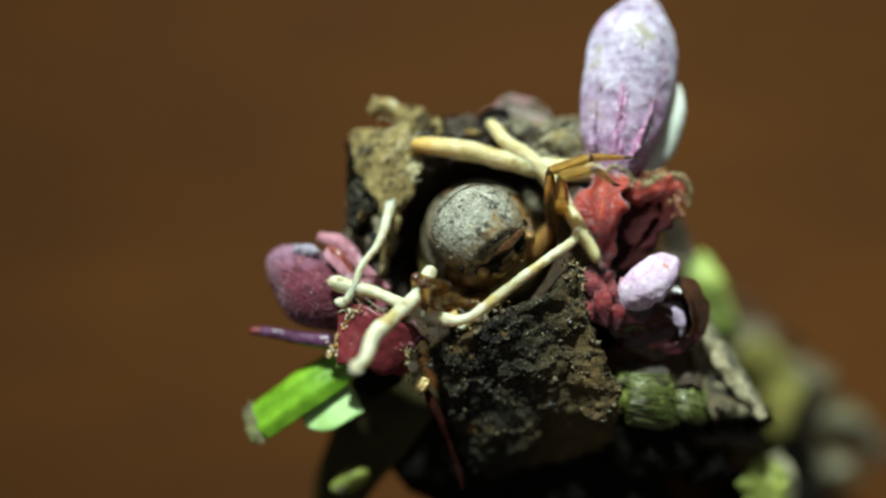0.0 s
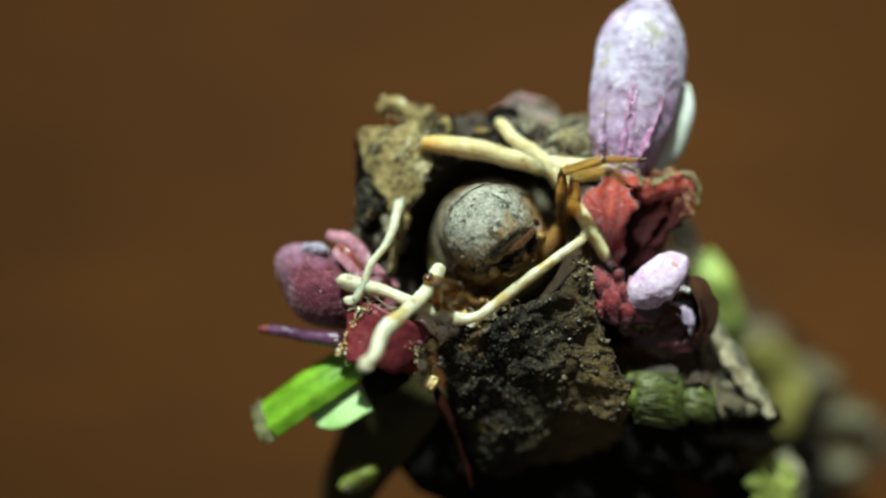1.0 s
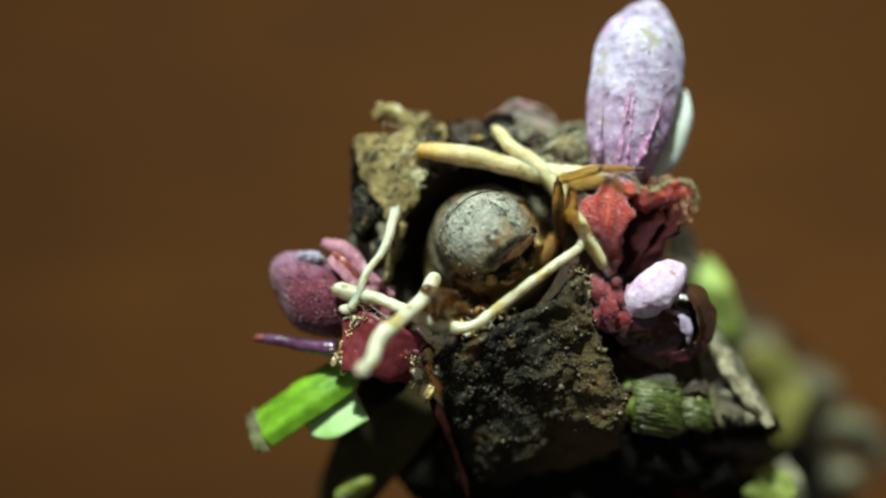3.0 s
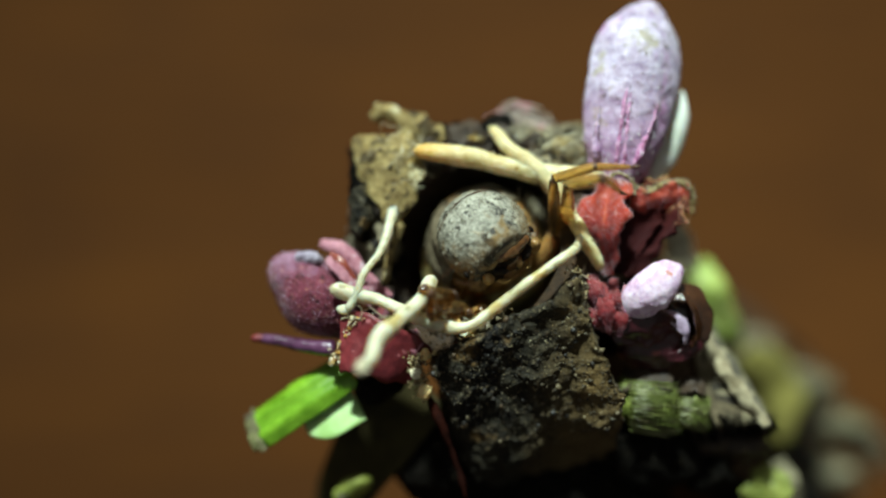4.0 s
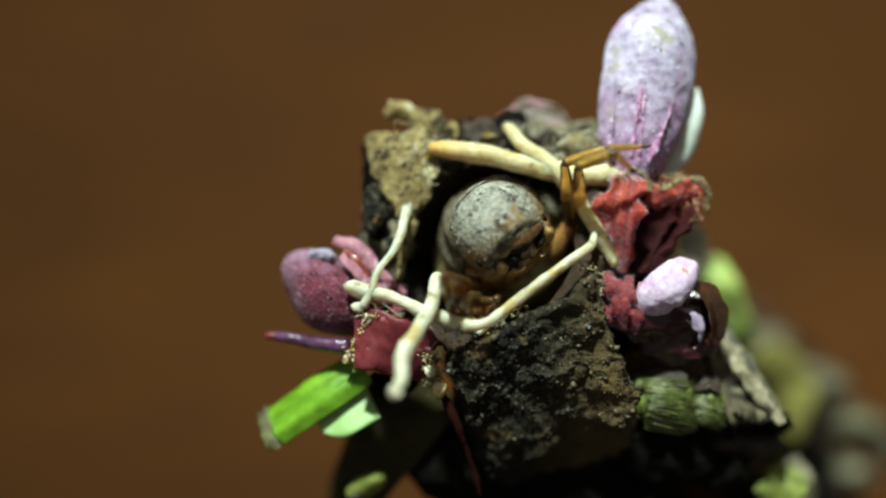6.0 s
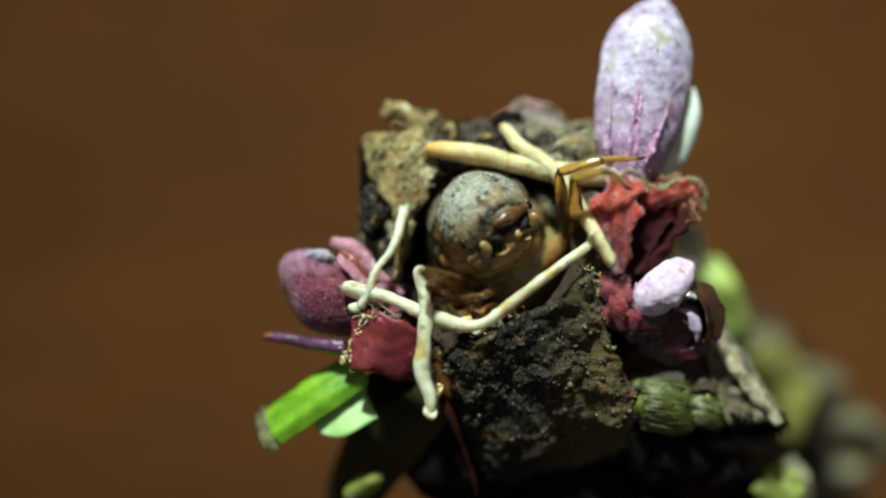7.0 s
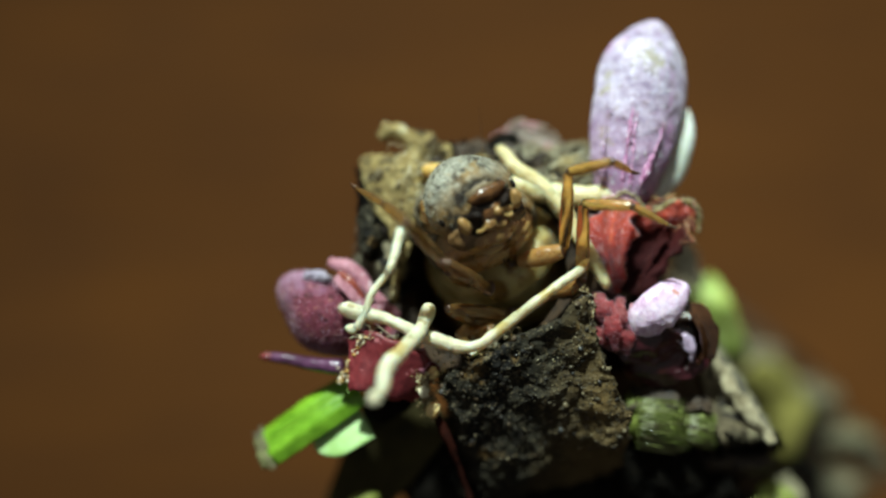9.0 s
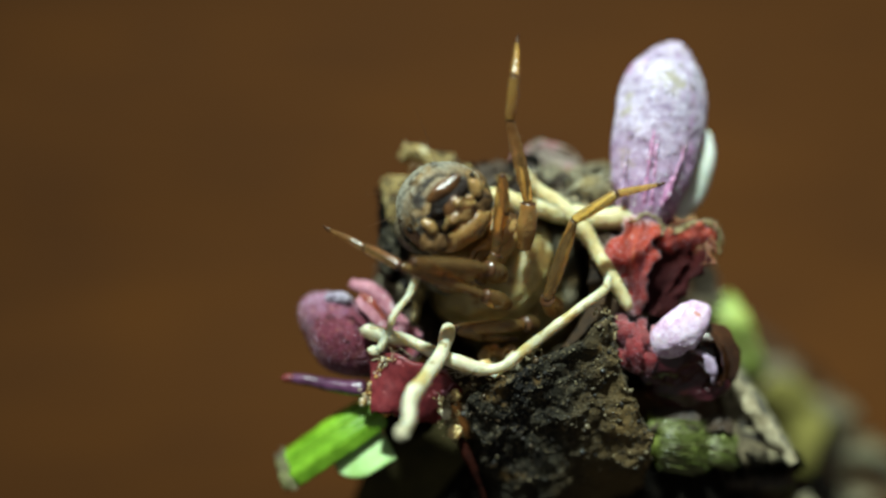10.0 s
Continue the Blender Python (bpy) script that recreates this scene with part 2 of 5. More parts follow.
# larva
def head_skin():
    """Grey mottled skin, brown towards the mouth, with a dark horseshoe line round the face."""
    m = mat("mottled_grey_head", (0.09, 0.082, 0.058), (0.47, 0.455, 0.37), 16, 0.42, 1.0, 0.035, [((0.24, 0.15, 0.05), 1.8, 0.13), ((0.04, 0.035, 0.028), 4.5, 0.19), ((0.012, 0.010, 0.008), 2.6, 0.10)], coat=0.35)
    nt = m.node_tree
    n, link = nt.nodes, nt.links.new
    shader = n["Principled BSDF"]
    grey = shader.inputs["Base Color"].links[0].from_socket
    co, split = n.new("ShaderNodeTexCoord"), n.new("ShaderNodeSeparateXYZ")
    wob = n.new("ShaderNodeTexNoise")
    wob.inputs["Scale"].default_value, wob.inputs["Detail"].default_value = 3500, 4
    link(co.outputs["Object"], wob.inputs["Vector"])
    link(co.outputs["Object"], split.inputs[0])

    def math_node(op, a, b):
        x = n.new("ShaderNodeMath")
        x.operation = op
        for sock, v in ((x.inputs[0], a), (x.inputs[1], b)):
            if isinstance(v, (int, float)):
                sock.default_value = v
            else:
                link(v, sock)
        return x.outputs[0]

    def fade(v, lo, hi):
        r = n.new("ShaderNodeMapRange")
        r.inputs["From Min"].default_value, r.inputs["From Max"].default_value = lo, hi
        link(v, r.inputs["Value"])
        return r.outputs[0]

    def mix(fac, a, tone):
        x = n.new("ShaderNodeMix")
        x.data_type = "RGBA"
        link(fac, x.inputs["Factor"])
        link(a, x.inputs["A"])
        x.inputs["B"].default_value = (*tone, 1)
        return x.outputs["Result"]

    shake = math_node("MULTIPLY", math_node("SUBTRACT", wob.outputs["Fac"], 0.5), 0.55)
    low = math_node("ADD", math_node("MULTIPLY", split.outputs[1], -1000.0), shake)
    front = math_node("ADD", math_node("MULTIPLY", split.outputs[2], 1000.0), shake)
    col = mix(fade(math_node("ADD", math_node("MULTIPLY", low, 0.9), math_node("MULTIPLY", front, 0.8)), -0.40, 0.24), grey, (0.27, 0.155, 0.048))
    x2 = math_node("POWER", math_node("MULTIPLY", split.outputs[0], 1000.0), 2.0)
    y2 = math_node("POWER", math_node("ADD", math_node("MULTIPLY", split.outputs[1], 1000.0), 0.12), 2.0)
    ring = math_node("ABSOLUTE", math_node("SUBTRACT", math_node("ADD", math_node("POWER", math_node("ADD", x2, y2), 0.5), math_node("MULTIPLY", shake, 0.5)), 0.56), 0.0)
    line = math_node("MULTIPLY", fade(ring, 0.15, 0.07), fade(split.outputs[2], 0.0002, 0.0005))
    line = math_node("MULTIPLY", line, fade(wob.outputs["Fac"], 0.34, 0.46))
    link(mix(line, col, (0.018, 0.010, 0.006)), shader.inputs["Base Color"])
    return m


SKULL = head_skin()
FACE = mat("brown_face_plate", (0.06, 0.028, 0.010), (0.21, 0.115, 0.042), 8, 0.35, 0.8, 0.03, [((0.016, 0.009, 0.005), 2.8, 0.18), ((0.32, 0.22, 0.10), 2.2, 0.10)], coat=0.25)
CLYPEUS = mat("grey_tan_face_plate", (0.10, 0.065, 0.030), (0.34, 0.26, 0.15), 10, 0.45, 0.9, 0.03, [((0.03, 0.018, 0.010), 3.0, 0.16), ((0.24, 0.13, 0.04), 2.0, 0.14)], coat=0.3)
LABRUM = mat("red_brown_lip", (0.030, 0.012, 0.004), (0.17, 0.068, 0.018), 6, 0.25, 0.5, 0.03, [((0.010, 0.005, 0.003), 2.2, 0.22), ((0.26, 0.13, 0.035), 2.0, 0.12)], coat=0.8)
JAW = mat("black_jaw", (0.004, 0.0025, 0.002), (0.018, 0.009, 0.005), 8, 0.6, 0.5, 0.02, shine=0.2)
PALP = mat("tan_palp", (0.26, 0.15, 0.045), (0.52, 0.36, 0.14), 5, 0.35, 0.2, 0.02, sss=0.3, coat=0.4)
PALE_LOBE = mat("pale_lobe", (0.17, 0.085, 0.024), (0.38, 0.235, 0.085), 7, 0.32, 0.6, 0.02, [((0.08, 0.036, 0.012), 2.6, 0.16)], sss=0.5, coat=0.4)
BELLY = mat("pale_belly_skin", (0.24, 0.175, 0.055), (0.45, 0.36, 0.16), 3, 0.35, 0.9, 0.07, [((0.20, 0.12, 0.036), 1.4, 0.18), ((0.55, 0.48, 0.27), 1.1, 0.08)], sss=1.0, coat=0.4, deep=0.5)
CHEST = mat("tan_chest_skin", (0.24, 0.115, 0.032), (0.52, 0.31, 0.105), 2.5, 0.3, 0.6, 0.05, [((0.09, 0.036, 0.010), 1.4, 0.18), ((0.58, 0.43, 0.20), 1.0, 0.10)], sss=0.8, coat=0.6, clear=0.2, deep=0.4)
PLATE = mat("grey_brown_back_plate", (0.045, 0.034, 0.020), (0.20, 0.165, 0.105), 9, 0.45, 0.8, 0.03, [((0.02, 0.015, 0.01), 2.2, 0.18), ((0.16, 0.09, 0.03), 1.6, 0.14)], coat=0.3)
BROWNSKIN = mat("brown_chest_skin", (0.26, 0.12, 0.032), (0.54, 0.31, 0.10), 3, 0.3, 0.5, 0.03, [((0.09, 0.038, 0.012), 1.6, 0.14)], sss=0.6, coat=0.6, clear=0.3, deep=0.4)
AMBER = mat("amber_leg", (0.70, 0.42, 0.09), (0.92, 0.68, 0.24), 4, 0.18, 0.2, 0.015, [((0.46, 0.22, 0.04), 2.5, 0.12)], coat=0.4, clear=0.75)
DUSKY_AMBER = mat("dusky_amber_leg", (0.58, 0.31, 0.06), (0.82, 0.56, 0.18), 4, 0.18, 0.2, 0.015, [((0.34, 0.15, 0.03), 2.5, 0.14)], coat=0.4, clear=0.75)
LEGBROWN = mat("brown_leg", (0.52, 0.27, 0.075), (0.75, 0.49, 0.20), 4, 0.15, 0.2, 0.012, [((0.34, 0.15, 0.04), 2.2, 0.14)], coat=0.2, clear=0.9)
CLAW = mat("dark_claw", (0.03, 0.012, 0.005), (0.10, 0.04, 0.015), 5, 0.3, 0.1, 0.01, coat=0.4)


def tint(m, way, start, end, tone, most=1.0, origin=(0, 0, 0)):
    """Shifts a thing's colour along a direction, between two heights in millimetres; for natural colouring and for
    painted shade.
    """
    n, link = m.node_tree.nodes, m.node_tree.links.new
    shader = n["Principled BSDF"]
    was = shader.inputs["Base Color"].links[0].from_socket
    co, dot, wob = n.new("ShaderNodeTexCoord"), n.new("ShaderNodeVectorMath"), n.new("ShaderNodeTexNoise")
    dot.operation = "DOT_PRODUCT"
    dot.inputs[1].default_value = Vector(way).normalized() * 1000
    wob.inputs["Scale"].default_value, wob.inputs["Detail"].default_value = 4000, 4
    link(co.outputs["Object"], dot.inputs[0])
    link(co.outputs["Object"], wob.inputs["Vector"])
    add, rng, mix = n.new("ShaderNodeMath"), n.new("ShaderNodeMapRange"), n.new("ShaderNodeMix")
    link(dot.outputs["Value"], add.inputs[0])
    link(wob.outputs["Fac"], add.inputs[1])
    shift = 0.5 - Vector(origin).dot(Vector(way).normalized())
    rng.inputs["From Min"].default_value, rng.inputs["From Max"].default_value, rng.inputs["To Max"].default_value = start + shift, end + shift, most
    link(add.outputs[0], rng.inputs["Value"])
    mix.data_type = "RGBA"
    link(rng.outputs[0], mix.inputs["Factor"])
    link(was, mix.inputs["A"])
    mix.inputs["B"].default_value = (*tone, 1)
    link(mix.outputs["Result"], shader.inputs["Base Color"])


CASE_HOME = (2.28, -1.14, -3.0)
tint(LILAC, (0, -1, 0), -3.3, -1.0, (0.31, 0.11, 0.25), 0.78, CASE_HOME)
# Pale top mixes bloom with overhead light; dark underside is shade, both painted in.
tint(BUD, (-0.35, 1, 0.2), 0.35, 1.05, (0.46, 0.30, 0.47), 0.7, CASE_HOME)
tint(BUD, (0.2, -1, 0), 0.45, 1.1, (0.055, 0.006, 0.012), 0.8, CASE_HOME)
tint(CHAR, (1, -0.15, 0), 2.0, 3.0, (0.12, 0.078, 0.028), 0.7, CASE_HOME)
# Paints in the shade of the block's lower left, which turns from the lamp.
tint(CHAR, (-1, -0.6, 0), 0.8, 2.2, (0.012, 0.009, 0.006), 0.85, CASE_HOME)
tint(ORANGE, (-1, 0, 0), -0.7, 0.2, (0.50, 0.30, 0.055), 0.9, CASE_HOME)
tint(TAN, (-1, -0.1, 0), 1.25, 1.75, (0.02, 0.016, 0.01), 0.9, CASE_HOME)
# Lower bract goes dark wine; the shade cast on it is painted in too.
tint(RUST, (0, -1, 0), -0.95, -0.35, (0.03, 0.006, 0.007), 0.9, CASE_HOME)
# Right edge goes purple, with the shade of its bend painted in.
tint(LILAC, (1, -0.2, -0.3), 3.7, 4.5, (0.30, 0.13, 0.28), 0.7, CASE_HOME)
tint(PLANK, (0.87, 0.49, 0), 3.32, 3.50, (0.42, 0.36, 0.22), 0.9, CASE_HOME)
tint(PLANK, (0.87, 0.49, 0), 3.62, 3.78, (0.05, 0.045, 0.035), 0.9, CASE_HOME)
tint(RED, (0, 1, 0), 0.3, 1.3, (0.38, 0.055, 0.016), 0.8, CASE_HOME)


# ---------------------------------------------------------------- building in case space
def at(a, b, w):
    """A point of case space; the case spreads a little with depth."""
    k = 1 - w / REACH
    return Vector((a * k, b * k, w))


def spline(points, n):
    """n + 1 points on a smooth line through the given ones."""
    pts = [Vector(p) for p in points]
    if len(pts) == 2:
        return [pts[0].lerp(pts[1], i / n) for i in range(n + 1)]
    ext = [2 * pts[0] - pts[1], *pts, 2 * pts[-1] - pts[-2]]
    out = []
    for i in range(n + 1):
        s = i / n * (len(pts) - 1)
        k = min(int(s), len(pts) - 2)
        u = s - k
        p0, p1, p2, p3 = ext[k:k + 4]
        out.append(0.5 * (2 * p1 + (p2 - p0) * u + (2 * p0 - 5 * p1 + 4 * p2 - p3) * u * u + (3 * p1 - p0 - 3 * p2 + p3) * u ** 3))
    return out


def level(values, s):
    """The value at s in 0..1 of evenly spaced values."""
    x = s * (len(values) - 1)
    k = min(int(x), len(values) - 2)
    u = x - k
    u = u * u * (3 - 2 * u)
    return values[k] * (1 - u) + values[k + 1] * u


def rings(loops, cap=True):
    """A skin over loops of equal length."""
    verts = [v for loop in loops for v in loop]
    m, faces = len(loops[0]), []
    for i in range(len(loops) - 1):
        for j in range(m):
            k = (j + 1) % m
            faces.append((i * m + j, i * m + k, (i + 1) * m + k, (i + 1) * m + j))
    if cap:
        for base, order in ((0, -1), ((len(loops) - 1) * m, 1)):
            verts.append(sum((verts[base + j] for j in range(m)), Vector()) / m)
            c = len(verts) - 1
            for j in range(m):
                k = (j + 1) % m
                faces.append((base + j, base + k, c) if order > 0 else (base + k, base + j, c))
    return verts, faces


def rough_up(geo, *layers):
    """Moves the points by noise; layers of (millimetres, lumps a millimetre)."""
    verts, faces = geo
    out = []
    for v in verts:
        p = Vector(v)
        for amount, lumps in layers:
            p += noise.noise_vector(Vector(v) * lumps + Vector((3.1, 7.7, 1.3))) * amount
        out.append(p)
    return out, faces


def join(*geos):
    verts, faces = [], []
    for v, f in geos:
        k = len(verts)
        verts += v
        faces += [tuple(i + k for i in x) for x in f]
    return verts, faces


def tube(points, radii, n=28, m=12, lumps=0.06, tip=True):
    """A root or stalk: a lumpy round line with rounded ends."""
    line = spline(points, n)
    loops = []
    ref = Vector((0.13, 0.21, 0.97))
    for i, p in enumerate(line):
        tan = (line[min(i + 1, n)] - line[max(i - 1, 0)]).normalized()
        x = tan.cross(ref).normalized()
        y = tan.cross(x)
        r = level(radii, i / n)
        if tip:
            e = min(i, n - i) / n * 18
            r *= math.sqrt(max(0.05, 1 - max(0, 1 - e) ** 2))
        loop = []
        for j in range(m):
            a = 2 * math.pi * j / m
            d = x * math.cos(a) + y * math.sin(a)
            q = p + d * r
            loop.append(p + d * r * (1 + lumps * (2.2 * noise.noise(q * 3.3) + 1.6 * noise.noise(p * 2.1) + 1.2 * noise.noise(q * 11))))
        loops.append(loop)
    return rings(loops)


def blade(points, across, widths, thick=0.08, cup=0.0, fold=0.0, n=26, m=14, ragged=0.0, tip=0.0, ridges=0):
    """A leaf, petal or flake: half-widths along the line, hollowed by cup, creased by fold."""
    line = spline(points, n)
    across = Vector(across).normalized()
    loops = []
    for i, p in enumerate(line):
        s = i / n
        tan = (line[min(i + 1, n)] - line[max(i - 1, 0)]).normalized()
        x = (across - tan * across.dot(tan)).normalized()
        y = x.cross(tan)
        h = level(widths, s)
        if tip and s > 1 - tip:
            h *= math.sqrt(max(0, 1 - ((s - 1 + tip) / tip) ** 2))
        h = max(h, 0.004)
        up, down = [], []
        for j in range(m + 1):
            t = -1 + 2 * j / m
            edge = 1 + ragged * abs(t) * noise.noise(Vector((s * 9, t * 2, len(points) + h)))
            base = p + x * (h * t * edge) + y * (cup * h * t * t + fold * h * abs(t) + (0.07 * h * math.cos(ridges * math.pi * t) if ridges else 0))
            fat = thick * math.sqrt(max(0.03, 1 - t * t)) * min(1, h / (2 * thick) + 0.25) * 0.5
            up.append(base + y * fat)
            down.append(base - y * fat)
        loops.append(up + down[::-1])
    verts, faces = rings(loops)
    return verts, [f[::-1] for f in faces]


def blob(centre, radii, turn=None, rough=(), sub=3):
    bm = bmesh.new()
    bmesh.ops.create_icosphere(bm, subdivisions=sub, radius=1)
    turn = turn or Matrix.Identity(3)
    verts = [Vector(centre) + turn @ Vector((v.co.x * radii[0], v.co.y * radii[1], v.co.z * radii[2])) for v in bm.verts]
    faces = [tuple(v.index for v in f.verts) for f in bm.faces]
    bm.free()
    return rough_up((verts, faces), *rough) if rough else (verts, faces)


def chunk(corners, n=14, rough=((0.12, 1.5), (0.05, 5))):
    """A broken block between eight corners: bottom four round, then top four round."""
    c = [Vector(p) for p in corners]
    index, verts, faces = {}, [], []

    def point(i, j, k):
        if (i, j, k) not in index:
            x, y, z = i / n, j / n, k / n
            low = c[0].lerp(c[1], x).lerp(c[3].lerp(c[2], x), y)
            top = c[4].lerp(c[5], x).lerp(c[7].lerp(c[6], x), y)
            p = low.lerp(top, z)
            mid = sum(c, Vector()) / 8
            edge = sum(1 for q in (x, y, z) if q in (0.0, 1.0))
            p = p.lerp(mid, 0.05 * (edge - 1))
            index[i, j, k] = len(verts)
            verts.append(p)
        return index[i, j, k]

    for a in range(n):
        for b in range(n):
            for f in (0, n):
                for q in ([(a, b, f), (a + 1, b, f), (a + 1, b + 1, f), (a, b + 1, f)],
                          [(a, f, b), (a, f, b + 1), (a + 1, f, b + 1), (a + 1, f, b)],
                          [(f, a, b), (f, a + 1, b), (f, a + 1, b + 1), (f, a, b + 1)]):
                    ids = tuple(point(*p) for p in q)
                    faces.append(ids if f else ids[::-1])
    return rough_up((verts, faces), *rough)


def spots_on(geo, count, seed, keep=None):
    """Random places on a skin, with the way out of it."""
    rnd = random.Random(seed)
    verts, faces = geo
    mid = sum(verts, Vector()) / len(verts)
    out = []
    for _ in range(count * 6):
        f = rnd.choice(faces)
        a, b, c = (verts[i] for i in f[:3])
        n = (b - a).cross(c - a)
        if n.length < 1e-9:
            continue
        n.normalize()
        p = a.lerp(b, rnd.random()).lerp(c, rnd.random() * 0.6)
        if keep is None or keep(p):
            out.append((p, n if n.dot(p - mid) > 0 else -n, rnd))
        if len(out) >= count:
            break
    return out


def grains(geo, count, size, seed, keep=None):
    """Sand and crumbs that stick to a skin."""
    out = []
    for p, n, rnd in spots_on(geo, count, seed, keep):
        s = size * rnd.uniform(0.5, 1.5)
        out.append(blob(p + n * s * 0.3, [s * rnd.uniform(0.5, 1.4) for _ in range(3)], None, ((s * 0.9, 0.9 / s),), 1))
    return join(*out)


def hairs(geo, count, length, thick, seed, keep=None, lean=(0, 0, 0)):
    out = []
    for p, n, rnd in spots_on(geo, count, seed, keep):
        d = (n + Vector(lean) + Vector([rnd.uniform(-0.4, 0.4) for _ in range(3)])).normalized()
        x = d.orthogonal().normalized() * thick
        y = d.cross(x)
        tip = p + d * length * rnd.uniform(0.5, 1.2)
        out.append(([p + x, p - x * 0.5 + y * 0.87, p - x * 0.5 - y * 0.87, tip], [(0, 1, 3), (1, 2, 3), (2, 0, 3)]))
    return join(*out)


HOME = {}


def thing(name, origin, label, category, group=""):
    ob = new(name)
    ob.empty_display_size = 0.002
    ob.matrix_world = SPACE @ Matrix.Translation(Vector(origin) * MM)
    HOME[ob] = Vector(origin)
    return tagged(ob, label, category, group)


def part(name, geo, material, parent, label="", flat=False, kind=""):
    """One mesh under a thing or a part, from points in case space."""
    home = HOME.get(parent, Vector())
    me = bpy.data.meshes.new(name)
    me.from_pydata([(v - home) * MM for v in geo[0]], [], geo[1])
    if not flat:
        me.shade_smooth()
    me.materials.append(material)
    ob = new(name, me)
    ob.parent = parent
    HOME[ob] = home
    return tagged(ob, label, "", "", kind)


# ---------------------------------------------------------------- the case
case = thing("caddisfly_case", at(2, -1, -3), "rough caddisfly case of bark, red buds, leaves and roots", "insect case")
AXIS = [at(0.80, 0.05, -0.6), at(2.2, -0.9, -4.0), at(4.4, -2.1, -9.0), at(5.6, -2.95, -13.0)]


def tube_wall():
    n, m = 40, 36
    line = spline(AXIS, n)
    outer, inner = [], []
    for i, p in enumerate(line):
        tan = (line[min(i + 1, n)] - line[max(i - 1, 0)]).normalized()
        x = tan.cross(Vector((0, 1, 0.2))).normalized()
        y = tan.cross(x)
        for loops, r in ((outer, 2.1), (inner, 1.65)):
            loops.append([p + (x * math.cos(2 * math.pi * j / m) + y * math.sin(2 * math.pi * j / m)) * r for j in range(m)])
    geo = rings(outer + inner[::-1], cap=False)
    k = len(outer + inner) * m - m
    geo[1].extend((k + j, k + (j + 1) % m, (j + 1) % m, j) for j in range(m))
    return rough_up(geo, (0.16, 1.2), (0.06, 4))


part("tube", tube_wall(), TUBE, case, "dark brown silk-lined tube wall")

# the broken block below the mouth
B = [at(0.05, -1.95, -0.9), at(0.75, -4.3, -1.2), at(3.05, -3.9, -1.2), at(2.7, -0.75, -0.9),
     at(-0.02, -1.85, 0.75), at(0.60, -4.0, -0.35), at(3.42, -2.92, 0.35), at(2.62, -0.42, 0.95)]
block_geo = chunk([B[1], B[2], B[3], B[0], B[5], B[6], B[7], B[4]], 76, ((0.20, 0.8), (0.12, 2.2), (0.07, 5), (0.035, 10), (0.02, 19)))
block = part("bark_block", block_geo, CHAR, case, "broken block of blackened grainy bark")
part("grit", grains(block_geo, 7500, 0.0115, 5, lambda p: p.z > 0.0), GRIT, block, "glistening olive-brown and black grit", kind="stuff")
# Brighter gold grains put the glints of the block's edge into the grit.
part("gold_grit", grains(block_geo, 420, 0.0105, 7, lambda p: p.z > 0.0 and p.x > 2.1 - 0.3 * p.y - 0.9), SILKGRIT, block, "golden grit, coloured as glints, along the block's edge", kind="stuff")
part("crumb", grains(block_geo, 200, 0.034, 6, lambda p: p.z > 0.1), GRIT, block, "larger bark crumbs", kind="stuff")

# tan flake of rotted bark with a black edge, at the upper edge of the mouth
flake = rough_up(blade([at(-0.84, 2.03, -0.45), at(-0.90, 1.73, -0.30), at(-0.80, 1.36, -0.20), at(-0.70, 0.96, -0.12), at(-0.74, 0.56, -0.10), at(-0.86, 0.11, -0.05)], (1, 0.06, 0.1), [0.54, 0.62, 0.52, 0.36, 0.20, 0.06], 0.12, 0.22, 0, 80, 50, 0.22), (0.10, 1.2), (0.02, 4), (0.015, 13))
part("bark_flake", flake, TAN, case, "thin tan rotted bark flake with dark pits")
hook = rough_up(blade([at(-1.12, 2.33, -0.70), at(-0.90, 2.47, -0.65), at(-0.62, 2.41, -0.62), at(-0.32, 2.19, -0.55), at(-0.06, 2.05, -0.50), at(0.16, 1.91, -0.45)], (0.35, 1, 0.15), [0.09, 0.13, 0.17, 0.26, 0.28, 0.12], 0.14, 0.3, 0, 54, 24, 0.6), (0.07, 1.6), (0.03, 4), (0.02, 10))
part("bark_flake", hook, TAN, case, "curled tan bark flake with a ragged rim")
part("bark_flake", rough_up(blade([at(-0.62, 2.09, -0.60), at(-0.42, 1.79, -0.40), at(-0.32, 1.41, -0.25), at(-0.46, 0.91, -0.20)], (1, 0.2, 0.2), [0.18, 0.20, 0.15, 0.06], 0.12, -0.3, 0, 34, 18, 0.6), (0.08, 2.4), (0.05, 6)), TAN, case, "narrow tan bark flake along the mouth")
part("flake_pit", join(grains(flake, 26, 0.035, 61, lambda p: p.z > -0.5), grains(hook, 14, 0.03, 65)), DARKSKIN, case, "dark rotted crumbs in the flake", kind="stuff")
edge = chunk([at(-1.44, 0.21, -0.90), at(-1.08, 0.09, -0.90), at(-1.00, 1.11, -0.90), at(-1.50, 1.83, -0.90), at(-1.42, 0.16, -0.20), at(-1.10, 0.11, -0.20), at(-1.12, 1.16, -0.30), at(-1.50, 1.79, -0.40)], 22, ((0.10, 2.2), (0.07, 5), (0.04, 11)))
part("bark_edge", edge, BLACK, case, "charred black bark edge")
part("bark_edge", rough_up(blob(at(-1.29, 0.69, -0.10), (0.19, 0.44, 0.16), None, ((0.10, 3), (0.07, 8)), 4)), CHAR, case, "charred pitted bark rim")
